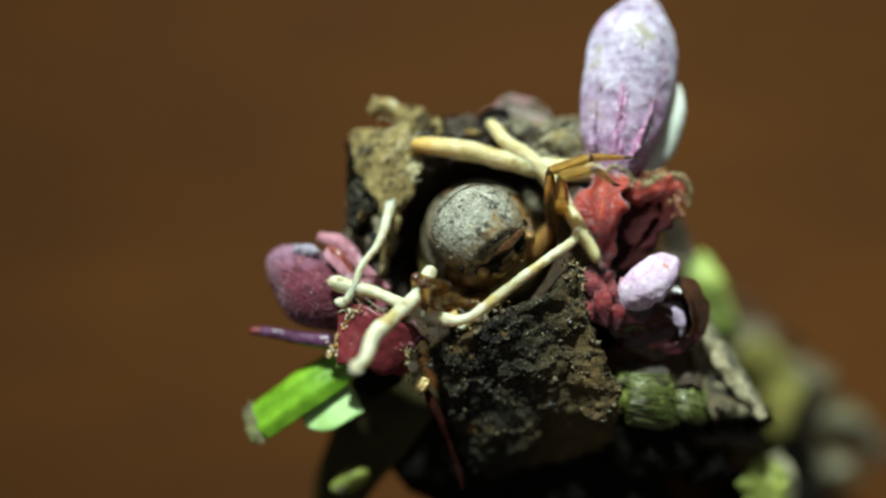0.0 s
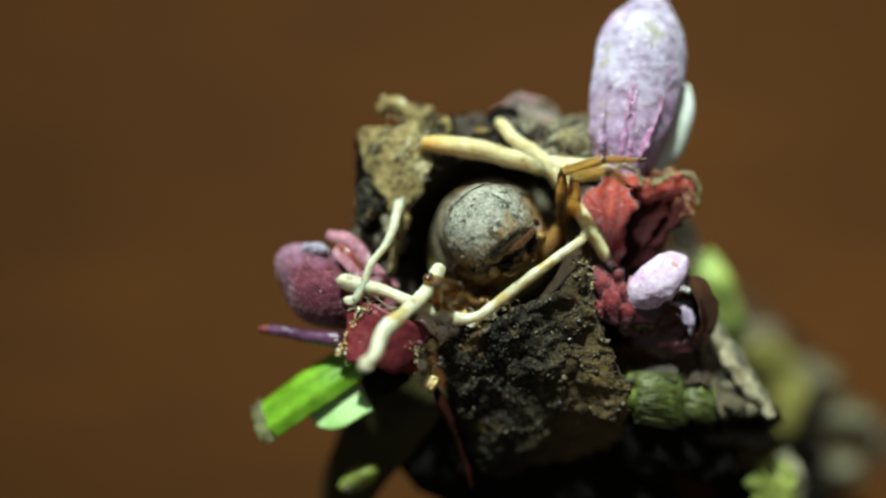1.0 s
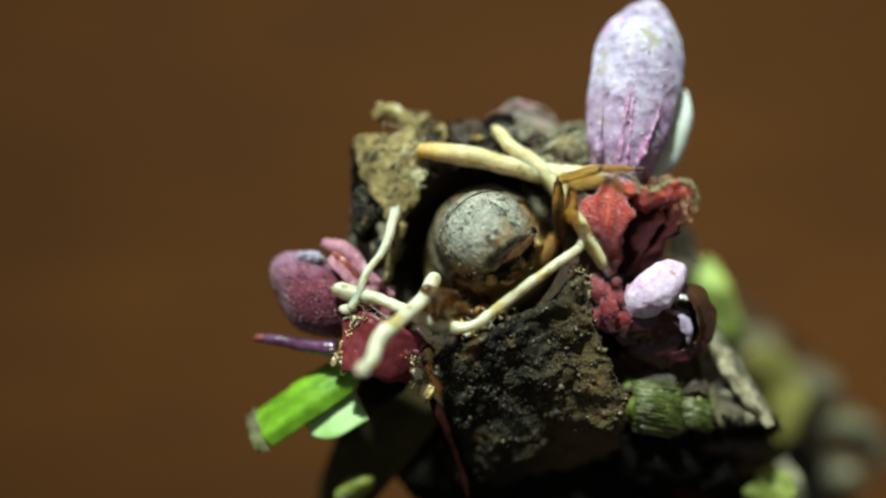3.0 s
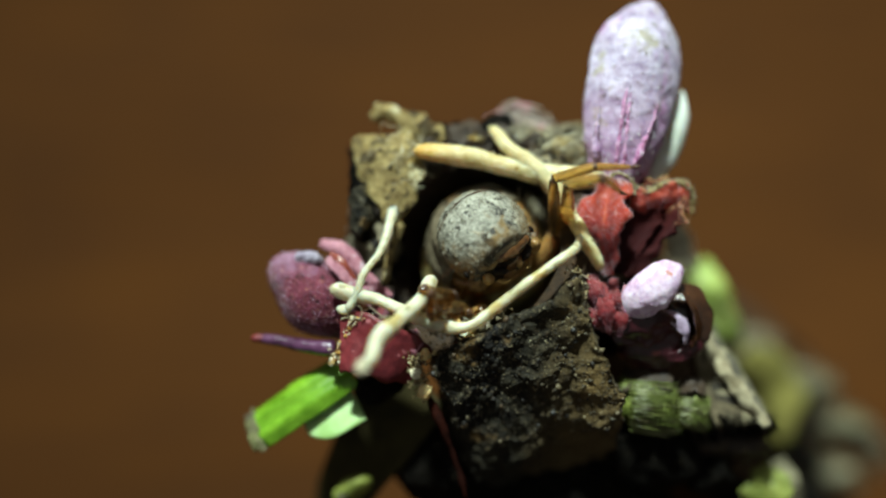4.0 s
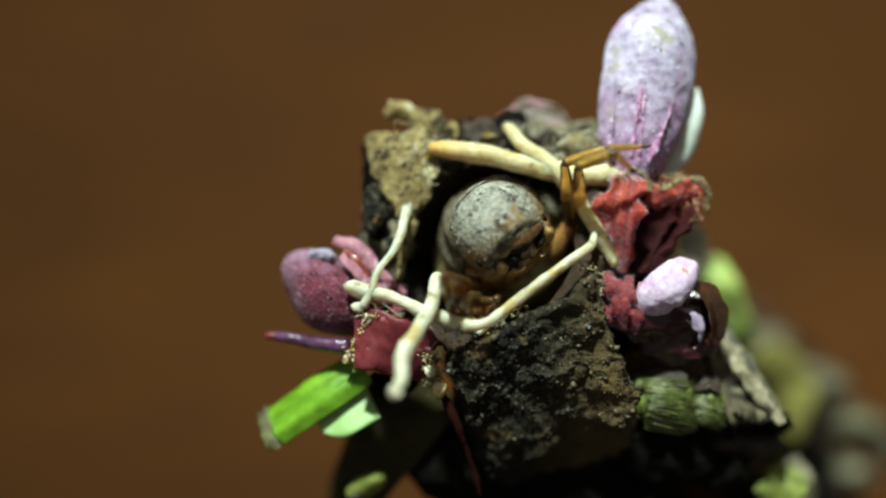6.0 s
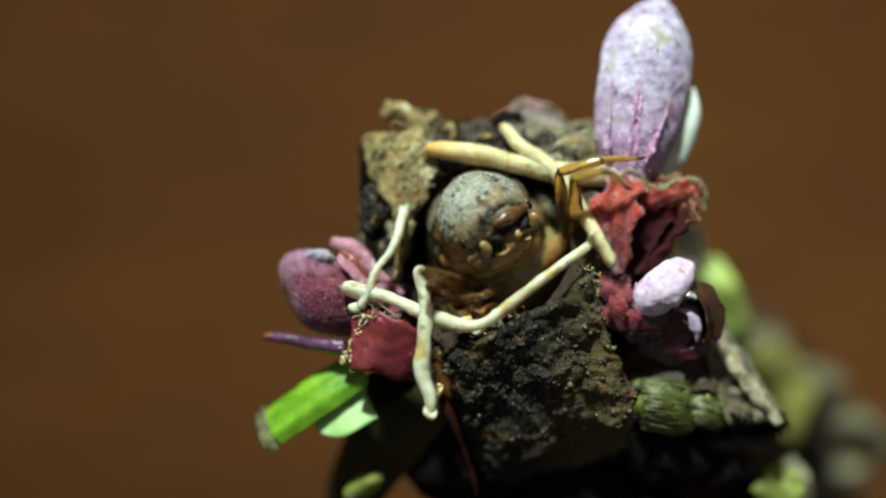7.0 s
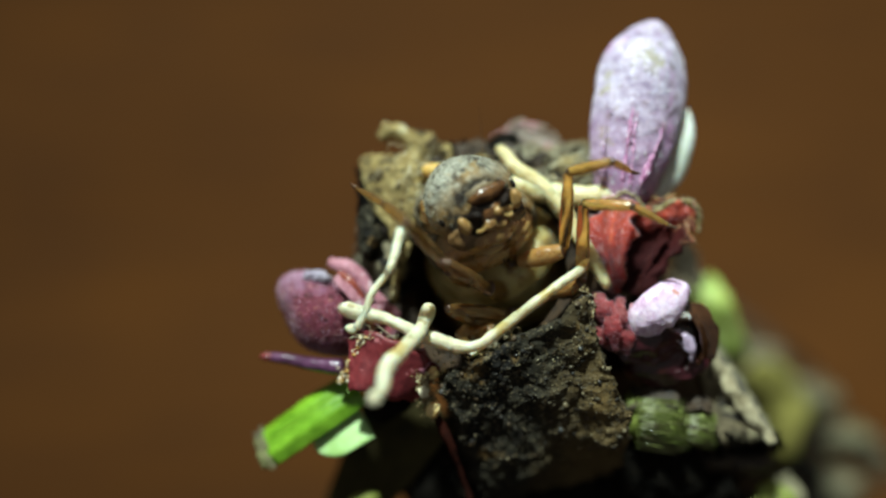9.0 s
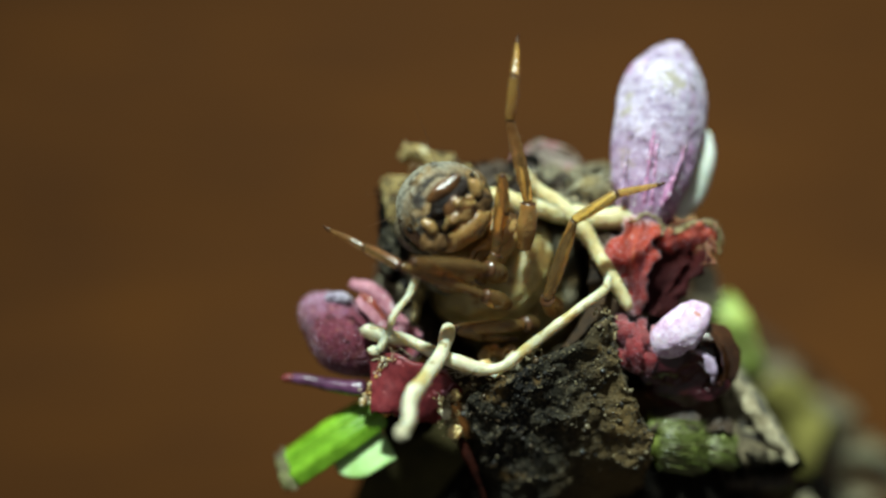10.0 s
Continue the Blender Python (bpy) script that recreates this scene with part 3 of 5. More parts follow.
for k, (a, b, w, r) in enumerate(((0.05, 2.15, -0.7, 0.22), (0.42, 2.1, -0.7, 0.2), (0.75, 2.0, -0.7, 0.2), (1.15, 2.1, -0.75, 0.28), (-1.05, 0.1, -0.6, 0.4), (-0.9, -0.25, -0.8, 0.35))):
    part("bark_crumb", blob(at(a, b, w), (r * 1.3, r, r), None, ((0.14, 3), (0.06, 8)), 3), BLACK if k != 4 else GREYBARK, case, "crumb of black bark")
for k, (a, b, w, r) in enumerate(((0.72, 1.98, -0.5, 0.14), (2.3, 1.85, -0.5, 0.16), (2.15, 2.05, -0.8, 0.22), (2.45, 2.1, -0.9, 0.2))):
    part("bark_crumb", blob(at(a, b, w), (r * 1.4, r, r), None, ((0.1, 4), (0.05, 9)), 3), TAN if k < 2 else GREYBARK, case, "crumb of tan bark")

for k in range(22):
    a = 2 * math.pi * k / 22
    if -2.4 < a - 2 * math.pi * (a > math.pi) < -0.7:
        continue
    p = at(0.80 + 1.95 * math.cos(a), 0.08 + 1.85 * math.sin(a), -0.75)
    part("bark_crumb", blob(p, (0.42, 0.36, 0.4), None, ((0.18, 2.2), (0.09, 6), (0.05, 14)), 5), DARKSKIN, case, "crumb of black bark")

# roots woven round the mouth
roots = {
    "upper": ([at(-0.36, 1.79, -0.15), at(0.11, 1.75, 0.00), at(0.66, 1.66, 0.00), at(1.31, 1.52, 0.00), at(1.96, 1.38, -0.05), at(2.75, 1.31, -0.10), at(3.43, 1.29, -0.20)], [0.10, 0.16, 0.18, 0.165, 0.18, 0.20, 0.15]),
    "slanting": ([at(1.02, 2.19, -0.35), at(1.34, 1.85, -0.05), at(1.74, 1.53, 0.00), at(2.12, 1.19, 0.00), at(2.44, 0.69, 0.15), at(2.71, 0.17, 0.34), at(2.99, -0.33, 0.35)], [0.10, 0.115, 0.15, 0.175, 0.125, 0.125, 0.11]),
    "left": ([at(-0.62, 1.05, -0.45), at(-0.76, 0.53, 0.05), at(-0.92, 0.05, 0.33), at(-1.20, -0.35, 0.45), at(-1.36, -0.74, 0.50), at(-1.54, -1.05, 0.50)], [0.15, 0.085, 0.066, 0.06, 0.066, 0.07]),
    "lower": ([at(-1.82, -0.63, 0.35), at(-1.36, -0.76, 0.42), at(-0.84, -0.92, 0.50), at(-0.14, -1.21, 0.78), at(0.61, -1.33, 0.86), at(1.12, -0.99, 0.90), at(1.76, -0.49, 0.86), at(2.36, -0.08, 0.72), at(2.54, 0.08, 0.58), at(2.62, 0.32, 0.36)], [0.15, 0.135, 0.115, 0.14, 0.095, 0.09, 0.088, 0.082, 0.07, 0.055]),
}
for key, (pts, radii) in roots.items():
    strand = rough_up(tube(pts, radii, 110, 20, 0.06), (0.02 if key == "left" else 0.04, 1.7), (0.006, 8))
    root = part("root", strand, {"lower": WHITE_ROOT, "left": WHITE_ROOT, "upper": ORANGE}.get(key, ROOT), case, "cream rootlet along the %s edge of the mouth" % key if key in ("upper", "lower") else "thin cream rootlet")
    part("root_hair", hairs(strand, 600, 0.05, 0.004, len(key) * 7), HUSK, root, "short pale root hairs", kind="stuff")
lining = rough_up(blade([at(1.62, 1.05, -1.0), at(1.80, 0.72, -0.85), at(1.92, 0.25, -0.75), at(1.90, -0.25, -0.8)], (0.8, 0.1, 0.55), [0.06, 0.15, 0.17, 0.08], 0.16, 0.3, 0, 40, 14, 0.7), (0.10, 3), (0.06, 8))
part("silk_lining", lining, GREYBARK, case, "ragged grey silk lining of the mouth")
part("lining_fringe", hairs(lining, 160, 0.12, 0.012, 17, None, (0.3, 0.9, 0.4)), SHRED, case, "pale frayed silk fringe", kind="stuff")
part("root_knob", blob(at(-1.60, -1.02, 0.45), (0.11, 0.09, 0.09), None, ((0.04, 5),), 3), WHITE_ROOT, case, "white root knob")
part("root_sheath", rough_up(tube([at(-0.62, 0.56, -0.20), at(-0.74, 0.01, -0.15), at(-0.87, -0.49, -0.10), at(-0.92, -0.69, 0.00)], [0.12, 0.08, 0.06, 0.03], 40, 12), (0.05, 4)), TAN, case, "frayed root sheath")

# lumps of silk, resin and sand that bind the lower rootlet to the block
for spot, size, tone, label in ((at(0.08, -1.31, 0.50), 0.13, HUSK, "cream silk lump"), (at(0.32, -1.33, 0.52), 0.14, GOLD, "amber resin lump"), (at(0.62, -1.41, 0.52), 0.12, WHITE_ROOT, "white silk lump"), (at(0.92, -1.19, 0.55), 0.14, HUSK, "cream silk lump"),
                                (at(1.20, -0.93, 0.60), 0.10, GOLD, "amber resin lump"), (at(0.78, -1.07, 0.30), 0.16, BROWNSKIN, "brown translucent resin"), (at(0.48, -1.11, 0.20), 0.18, BROWNSKIN, "brown translucent resin"), (at(2.58, -0.59, 0.62), 0.08, GOLD, "amber resin lump"), (at(2.65, -0.81, 0.62), 0.06, HUSK, "cream silk lump")):
    part("silk_lump", blob(spot, (size * 1.25, size * 0.8, size * 0.7), Matrix.Rotation(radians(25), 3, "Z"), ((0.08, 5), (0.04, 12)), 4), tone, case, label)

rnd = random.Random(29)
flecks = []
for a, b, w, spread, many in ((0.85, -1.38, 0.60, 0.22, 60), (1.2, -1.12, 0.64, 0.16, 50), (-1.3, -1.15, 0.55, 0.12, 30), (2.5, -0.35, 0.6, 0.12, 30), (2.45, 1.75, -0.2, 0.3, 50), (2.2, 1.55, -0.1, 0.3, 40), (0.3, -1.45, 0.55, 0.35, 50), (2.62, -0.75, 0.75, 0.10, 30)):
    for k in range(many):
        flecks.append(blob(at(a + rnd.gauss(0, spread), b + rnd.gauss(0, spread * 0.35), w + rnd.uniform(-0.12, 0.08)), [rnd.uniform(0.008, 0.032) for _ in range(3)], None, ((0.02, 14),), 1))
part("silk_crumb", join(*flecks), SILKGRIT, case, "cream and gold crumbs caught in silk", kind="stuff")

# loose silk threads and shreds between the pieces
shreds = []
for a, b, w, wide, high, many in ((2.35, 1.80, -0.35, 0.45, 0.28, 90), (1.5, 2.05, -0.5, 0.4, 0.15, 40), (-0.6, 1.7, -0.2, 0.4, 0.4, 40), (0.9, -1.35, 0.5, 0.7, 0.12, 60), (2.55, -0.45, 0.5, 0.12, 0.2, 7), (-1.1, -1.2, 0.45, 0.35, 0.12, 30)):
    for k in range(many):
        p = at(a + rnd.gauss(0, wide * 0.6), b + rnd.gauss(0, high * 0.6), w + rnd.uniform(-0.15, 0.15))
        d = Vector((rnd.uniform(-1, 1), rnd.uniform(-0.6, 0.6), rnd.uniform(-0.4, 0.4))) * 0.22
        e = Vector((rnd.uniform(-1, 1), rnd.uniform(-1, 1), rnd.uniform(-1, 1))) * 0.07
        shreds.append(tube([p - d, p + e, p + d], [0.007, rnd.uniform(0.006, 0.014), 0.005], 6, 5, 0))
part("silk_shred", join(*shreds), SHRED, case, "pale glistening silk threads and shreds", kind="stuff")

# the tall lilac leaf and its neighbours
LEAF_LINE = [at(3.26, 1.06, -0.20), at(3.37, 1.71, -0.05), at(3.48, 2.41, 0.00), at(3.61, 3.10, -0.05), at(3.73, 3.80, -0.25), at(3.84, 4.42, -0.60)]
leaf_geo = rough_up(blade(LEAF_LINE, (1, -0.1, -0.1), [0.44, 0.60, 0.74, 0.80, 0.83, 0.84, 0.80, 0.72], 0.40, -0.33, 0.0, 90, 44, 0, 0.30), (0.035, 1.2), (0.03, 3.2), (0.008, 9))
leaf = part("lilac_leaf", leaf_geo, LILAC, case, "tall dusty lilac spoon-shaped leaf with dark specks")
part("side_vein", rough_up(tube([at(3.55, 1.49, 0.10), at(3.73, 1.91, 0.12), at(3.91, 2.33, 0.10), at(4.01, 2.70, 0.00)], [0.04, 0.045, 0.035, 0.008], 70, 10, 0.5), (0.025, 9)), MAGENTA, leaf, "beaded magenta side vein")
part("side_vein", rough_up(tube([at(2.87, 1.61, 0.12), at(2.89, 2.16, 0.15), at(2.97, 2.70, 0.12)], [0.05, 0.05, 0.015], 40, 10, 0.5), (0.03, 7)), LILAC, leaf, "pale lilac side vein")
part("bloom", grains(leaf_geo, 420, 0.011, 53, lambda p: p.z > -0.5), LEAFGRIT, leaf, "dusty white, violet and dark specks", kind="stuff")
rib = [p + Vector((-0.06 - 0.012 * k, 0, 0.20)) for k, p in enumerate(spline(LEAF_LINE, 10)[1:8])]
for side in (-0.075, 0.075):
    part("midrib", tube([p + Vector((side * (1 - k / 9), 0, 0)) for k, p in enumerate(rib)], [0.034, 0.032, 0.03, 0.026, 0.008], 80, 8, 0.6), MAGENTA, leaf, "beaded magenta midrib ridge")
# White glints of the leaf base, put into the colour of pale beads.
part("bead", grains(leaf_geo, 110, 0.013, 51, lambda p: p.y < 2.2 and p.z > -0.1), SILVER, leaf, "pale beads drawn as glints near the leaf base", kind="stuff")
part("bead", grains(leaf_geo, 36, 0.018, 52, lambda p: p.z > -0.3), DARKSKIN, leaf, "dark specks", kind="stuff")
part("pale_leaf", blade([at(3.8, 1.2, -0.7), at(4.18, 1.7, -0.65), at(4.38, 2.3, -0.6), at(4.40, 2.86, -0.7)], (1, -0.3, -0.3), [0.16, 0.20, 0.18, 0.14], 0.16, -0.2, 0, 30, 14, 0, 0.3), SILVER, case, "pale silvery leaf edge")
part("pink_leaf", rough_up(blade([at(2.5, 1.55, -0.9), at(1.95, 2.15, -0.9), at(1.35, 2.45, -1.0), at(0.9, 2.2, -1.1)], (0.4, 0.6, -0.3), [0.25, 0.30, 0.26, 0.2], 0.14, -0.25, 0, 30, 14, 0.3, 0.3), (0.07, 3), (0.04, 8)), DUSTPINK, case, "dusty pink and grey curled leaf")
part("leaf_rim", rough_up(tube([at(0.95, 2.22, -0.95), at(1.25, 2.52, -0.9), at(1.52, 2.62, -0.85), at(1.98, 2.48, -0.8), at(2.40, 2.0, -0.75), at(2.55, 1.7, -0.7)], [0.01, 0.02, 0.025, 0.022, 0.018, 0.01], 60, 8, 0.5), (0.05, 5), (0.02, 11)), DUSTPINK, case, "thin pink rolled leaf rim")
part("leaf_litter", rough_up(blade([at(2.7, 1.5, -0.6), at(2.1, 1.75, -0.7), at(1.4, 2.1, -0.8)], (0.5, 0.8, 0), [0.25, 0.3, 0.2], 0.2, 0, 0, 24, 12, 0.5), (0.1, 3), (0.05, 8)), GREYBARK, case, "grey-brown leaf litter")

# red fuzzy bracts
FAN = blade([at(3.11, -0.41, 0.00), at(3.08, 0.16, 0.12), at(3.07, 0.69, 0.20), at(3.23, 1.27, 0.14)], (1, 0.02, 0.12), [0.12, 0.25, 0.40, 0.25], 0.16, 0.18, 0.12, 50, 48, 0.7, 0, 3)
FAN = rough_up(FAN, (0.045, 1.5), (0.015, 5), (0.012, 14))
crest = rough_up(tube([at(3.01, 1.25, 0.28), at(3.25, 1.35, 0.22), at(3.47, 1.25, 0.18), at(3.55, 1.01, 0.20)], [0.014, 0.02, 0.024, 0.016], 40, 8, 0.6), (0.08, 6))
part("bract_crest", join(crest, hairs(crest, 420, 0.08, 0.006, 15, None, (0, 0.4, 0.2))), TAN, case, "tan ragged bract crest")
fan = part("red_bract", FAN, RED, case, "fuzzy red fan-shaped bract")
part("fuzz", hairs(FAN, 3200, 0.07, 0.004, 11, lambda p: p.z > -0.1, (-0.5, 0.6, 0.2)), PINK, fan, "fine pinkish fuzz", kind="stuff")
part("fuzz", hairs(FAN, 1000, 0.11, 0.0045, 12, lambda p: p.z > -0.1 and (p.x < 3.0 - 0.3 * p.y or p.y > 1.15), (-0.7, 0.5, 0.3)), FUZZ, fan, "pale pink edge fuzz", kind="stuff")
part("red_bract", rough_up(blade([at(3.25, -0.4, -0.25), at(3.45, 0.2, -0.25), at(3.65, 0.7, -0.2), at(3.78, 1.02, -0.15)], (1, -0.3, 0.1), [0.25, 0.36, 0.38, 0.30], 0.14, 0.2, 0.3, 30, 24, 0.4, 0, 2), (0.06, 1.6), (0.02, 7)), RUST, case, "dark red inner bract in the fan's crease")
FOLD = rough_up(blade([at(3.3, -0.35, -0.4), at(3.75, 0.3, -0.3), at(4.05, 0.8, -0.2), at(4.35, 1.05, -0.2)], (0.75, -0.65, 0.35), [0.4, 0.55, 0.52, 0.30], 0.14, -0.1, 0.5, 34, 30, 0.5, 0, 3), (0.08, 1.5), (0.02, 6))
lip = rough_up(blade([at(3.53, 0.89, 0.10), at(3.90, 0.89, 0.05), at(4.25, 0.97, 0.00), at(4.53, 0.99, -0.05)], (0.05, 1, 0.45), [0.16, 0.21, 0.24, 0.20], 0.13, 0.25, 0, 44, 24, 0.7), (0.06, 2.2), (0.035, 6), (0.015, 12))
flap = part("red_bract", lip, RED, case, "orange-red upturned bract lip")
part("fuzz", hairs(lip, 700, 0.07, 0.004, 14, None, (0.1, 0.7, 0.2)), PINK, flap, "fine pinkish fuzz", kind="stuff")
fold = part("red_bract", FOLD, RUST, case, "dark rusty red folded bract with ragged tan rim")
part("fuzz", hairs(FOLD, 1200, 0.08, 0.006, 13, lambda p: p.y > 0.4, (0.2, 0.7, 0.2)), RED, fold, "short rusty fuzz", kind="stuff")
rim = rough_up(tube([at(3.53, 1.23, 0.10), at(3.80, 1.07, 0.12), at(4.10, 1.19, 0.10), at(4.40, 1.23, 0.05), at(4.57, 0.96, 0.00), at(4.58, 0.71, -0.10)], [0.016, 0.026, 0.03, 0.03, 0.034, 0.016], 70, 8, 0.7), (0.09, 5), (0.04, 14))
part("bract_rim", join(rim, hairs(rim, 800, 0.09, 0.007, 16, None, (0.1, 0.3, 0.2))), TAN, case, "ragged tan fringed rim")
for a, b, w, da, db in ((2.82, -0.42, 0.50, 0.10, -0.60), (3.0, -0.55, 0.58, 0.12, -0.88), (3.2, -0.5, 0.46, -0.02, -0.70), (2.78, -0.85, 0.45, 0.25, -0.55), (3.28, -0.85, 0.40, 0.0, -0.65)):
    strip = rough_up(blade([at(a, b, w - 0.15), at(a + da * 0.5, b + db * 0.5, w), at(a + da, b + db, w - 0.15)], (1, 0.1, 0.2), [0.08, 0.15, 0.05], 0.14, -0.2, 0, 40, 18, 0.3), (0.06, 2), (0.015, 6))
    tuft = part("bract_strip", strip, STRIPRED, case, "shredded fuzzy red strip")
    part("fuzz", hairs(strip, 420, 0.06, 0.004, int(a * 50), lambda p: p.z > 0.2), PINK, tuft, "fine pinkish fuzz", kind="stuff")

# lilac petal, glossy curled petals
PET = rough_up(blade([at(3.37, -1.15, 0.30), at(3.61, -0.95, 0.52), at(3.87, -0.71, 0.62), at(4.13, -0.47, 0.56), at(4.37, -0.27, 0.34)], (0.70, -0.71, -0.05), [0.20, 0.34, 0.39, 0.39, 0.37], 0.24, -0.20, 0, 60, 36, 0.05, 0.42), (0.05, 1.8), (0.015, 6))
petal = part("lilac_petal", PET, PETAL, case, "glossy pale lilac petal")
# Pale beads imitate the sparkle on the petal's gloss.
part("glint", grains(PET, 70, 0.010, 57, lambda p: p.z > 0.2), LEAFGRIT, petal, "pale beads drawn as glints", kind="stuff")
part("petal_base", rough_up(blade([at(3.43, -0.59, 0.42), at(3.37, -0.91, 0.46), at(3.45, -1.24, 0.36)], (1, 0.1, -0.2), [0.05, 0.09, 0.05], 0.10, 0, 0, 24, 10, 0.5), (0.03, 5)), PINK, petal, "reddish petal base")
part("curled_petal", rough_up(blade([at(4.21, -0.65, 0.20), at(4.51, -0.79, 0.22), at(4.69, -1.15, 0.20), at(4.69, -1.51, 0.12), at(4.51, -1.77, 0.00)], (0.75, 0.25, -0.6), [0.10, 0.20, 0.25, 0.22, 0.08], 0.08, -0.5, 0, 44, 20, 0.2), (0.03, 3)), AMBER_GLOSS, case, "glossy amber-brown curled petal")
part("curled_petal", blob(at(4.41, -1.25, -0.20), (0.36, 0.50, 0.22), Matrix.Rotation(radians(15), 3, "Z"), ((0.08, 2), (0.03, 6)), 4), AMBER_GLOSS, case, "dark glossy inside of the curled petal")
part("wine_petal", rough_up(blade([at(3.93, -1.11, 0.20), at(4.25, -1.15, 0.30), at(4.47, -1.35, 0.30), at(4.49, -1.65, 0.20)], (-0.5, -0.6, 0.4), [0.06, 0.12, 0.14, 0.06], 0.09, -0.4, 0, 40, 16, 0.4), (0.04, 3), (0.02, 8)), PALEWINE, case, "lavender-grey curled petal edge")
part("wine_petal", rough_up(blade([at(4.05, -1.87, 0.00), at(4.33, -1.87, 0.08), at(4.63, -1.71, 0.06), at(4.77, -1.55, 0.00)], (0.2, 0.9, 0.3), [0.08, 0.12, 0.14, 0.06], 0.12, -0.3, 0, 30, 14, 0.5), (0.06, 3), (0.03, 7)), WINE, case, "crumpled dark wine petal")
part("wine_petal", rough_up(blade([at(3.15, -1.51, 0.10), at(3.55, -1.34, 0.24), at(3.95, -1.34, 0.22), at(4.37, -1.59, 0.08)], (0.1, 0.9, 0.4), [0.2, 0.36, 0.36, 0.14], 0.2, -0.3, 0, 44, 24, 0.3), (0.10, 2), (0.04, 6)), WINE, case, "dark wine petal")
part("wine_petal", rough_up(blob(at(3.80, -1.62, -0.25), (0.66, 0.45, 0.42), Matrix.Rotation(radians(-18), 3, "Z"), ((0.10, 2), (0.03, 6)), 4)), WINE, case, "dark glossy wine petal heart")
# frayed green stubs and the grey plank of bark
for a, b, w, r, ln in ((3.45, -2.72, -0.25, 0.48, 0.78), (4.32, -2.82, -0.3, 0.30, 0.50)):
    core = rough_up(tube([at(a - 0.15, b + 0.15, w - 0.35), at(a + ln * 0.5, b + 0.02, w), at(a + ln, b - 0.08, w + 0.05)], [r * 0.85, r, r * 0.8], 24, 18, 0.12), (0.06, 4), (0.03, 9))
    stub = part("frayed_stub", core, MOSS, case, "frayed yellow-green cut stem")
    fibres = []
    rnd = random.Random(int(a * 100))
    for k in range(620):
        y = rnd.uniform(-1, 0.9)
        z = math.sqrt(1 - y * y) * rnd.uniform(0.85, 1.05)
        top = at(a + rnd.uniform(0.0, 0.25) * ln, b + y * r, w + z * r)
        end = top + Vector((rnd.uniform(0.60, 1.05) * ln, rnd.uniform(-0.13, -0.01), rnd.uniform(-0.12, 0.05)))
        fibres.append(tube([top - Vector((0, 0, 0.03)), top.lerp(end, 0.5) + Vector((0, 0.01, 0.02)), end], [rnd.uniform(0.004, 0.008), rnd.uniform(0.005, 0.011), 0.003], 5, 5, 0))
    part("fibre", join(*fibres), FIBRE, stub, "pale green torn fibres", kind="stuff")
    part("skin", rough_up(blade([at(a - 0.1, b + 0.38, w - 0.1), at(a + ln * 0.5, b + 0.42, w + 0.12), at(a + ln * 0.95, b + 0.30, w + 0.2)], (0, 0.6, -0.8), [r * 0.5, r * 0.6, r * 0.4], 0.10, -0.4, 0, 20, 12, 0.5), (0.05, 4)), DARKSKIN, stub, "dark brown stem skin")
plank = chunk([at(4.45, -1.2, -1.3), at(4.85, -1.25, -1.5), at(6.05, -3.2, -1.2), at(4.85, -3.4, -1.1), at(4.42, -1.0, -0.9), at(4.86, -1.15, -1.1), at(6.0, -2.95, -0.45), at(4.8, -3.1, -0.3)], 26, ((0.10, 1.4), (0.05, 4), (0.02, 10)))
slab = part("bark_plank", plank, PLANK, case, "weathered grey bark strip with frayed end")
part("frayed_end", hairs(plank, 260, 0.28, 0.03, 21, lambda p: p.y < -2.9 and p.z > -0.9, (0.3, -1.4, 0.2)), BLACK, slab, "frayed dark splinters", kind="stuff")

part("pale_splinter", rough_up(blade([at(4.55, -0.9, -0.62), at(4.95, -1.75, -0.45), at(5.45, -2.5, -0.32), at(5.92, -3.1, -0.35)], (0.8, 0.5, 0.2), [0.07, 0.12, 0.12, 0.07], 0.12, -0.2, 0, 50, 16, 0.6), (0.06, 4), (0.02, 10)), SPLINTER, slab, "pale cream splinter along the strip")
heel = chunk([at(4.45, -3.1, -1.3), at(5.7, -3.1, -1.4), at(5.9, -3.75, -1.5), at(4.7, -3.7, -1.4), at(4.4, -2.95, -0.5), at(5.85, -2.95, -0.65), at(6.05, -3.65, -0.85), at(4.75, -3.5, -0.75)], 18, ((0.14, 1.8), (0.08, 5), (0.04, 11)))
part("bark_heel", heel, DARKSKIN, slab, "torn dark brown heel of the strip")

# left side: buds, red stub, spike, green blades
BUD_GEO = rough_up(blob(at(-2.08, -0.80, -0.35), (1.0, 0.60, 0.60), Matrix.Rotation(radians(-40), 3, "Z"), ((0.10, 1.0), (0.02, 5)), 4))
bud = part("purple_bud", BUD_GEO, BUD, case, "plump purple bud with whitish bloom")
# Small grains among the fuzz stand in for its glitter.
part("fuzz", join(hairs(BUD_GEO, 2600, 0.045, 0.007, 22, lambda p: p.z > -0.5), grains(BUD_GEO, 420, 0.010, 24, lambda p: p.z > -0.4)), BUDFUZZ, bud, "velvety violet and pink fuzz", kind="stuff")
part("bud_tip", rough_up(blob(at(-2.22, -0.11, -0.12), (0.28, 0.12, 0.16), Matrix.Rotation(radians(-10), 3, "Z"), ((0.05, 3), (0.04, 8)), 4)), BLOOM, bud, "bluish-white bloom on the bud tip")
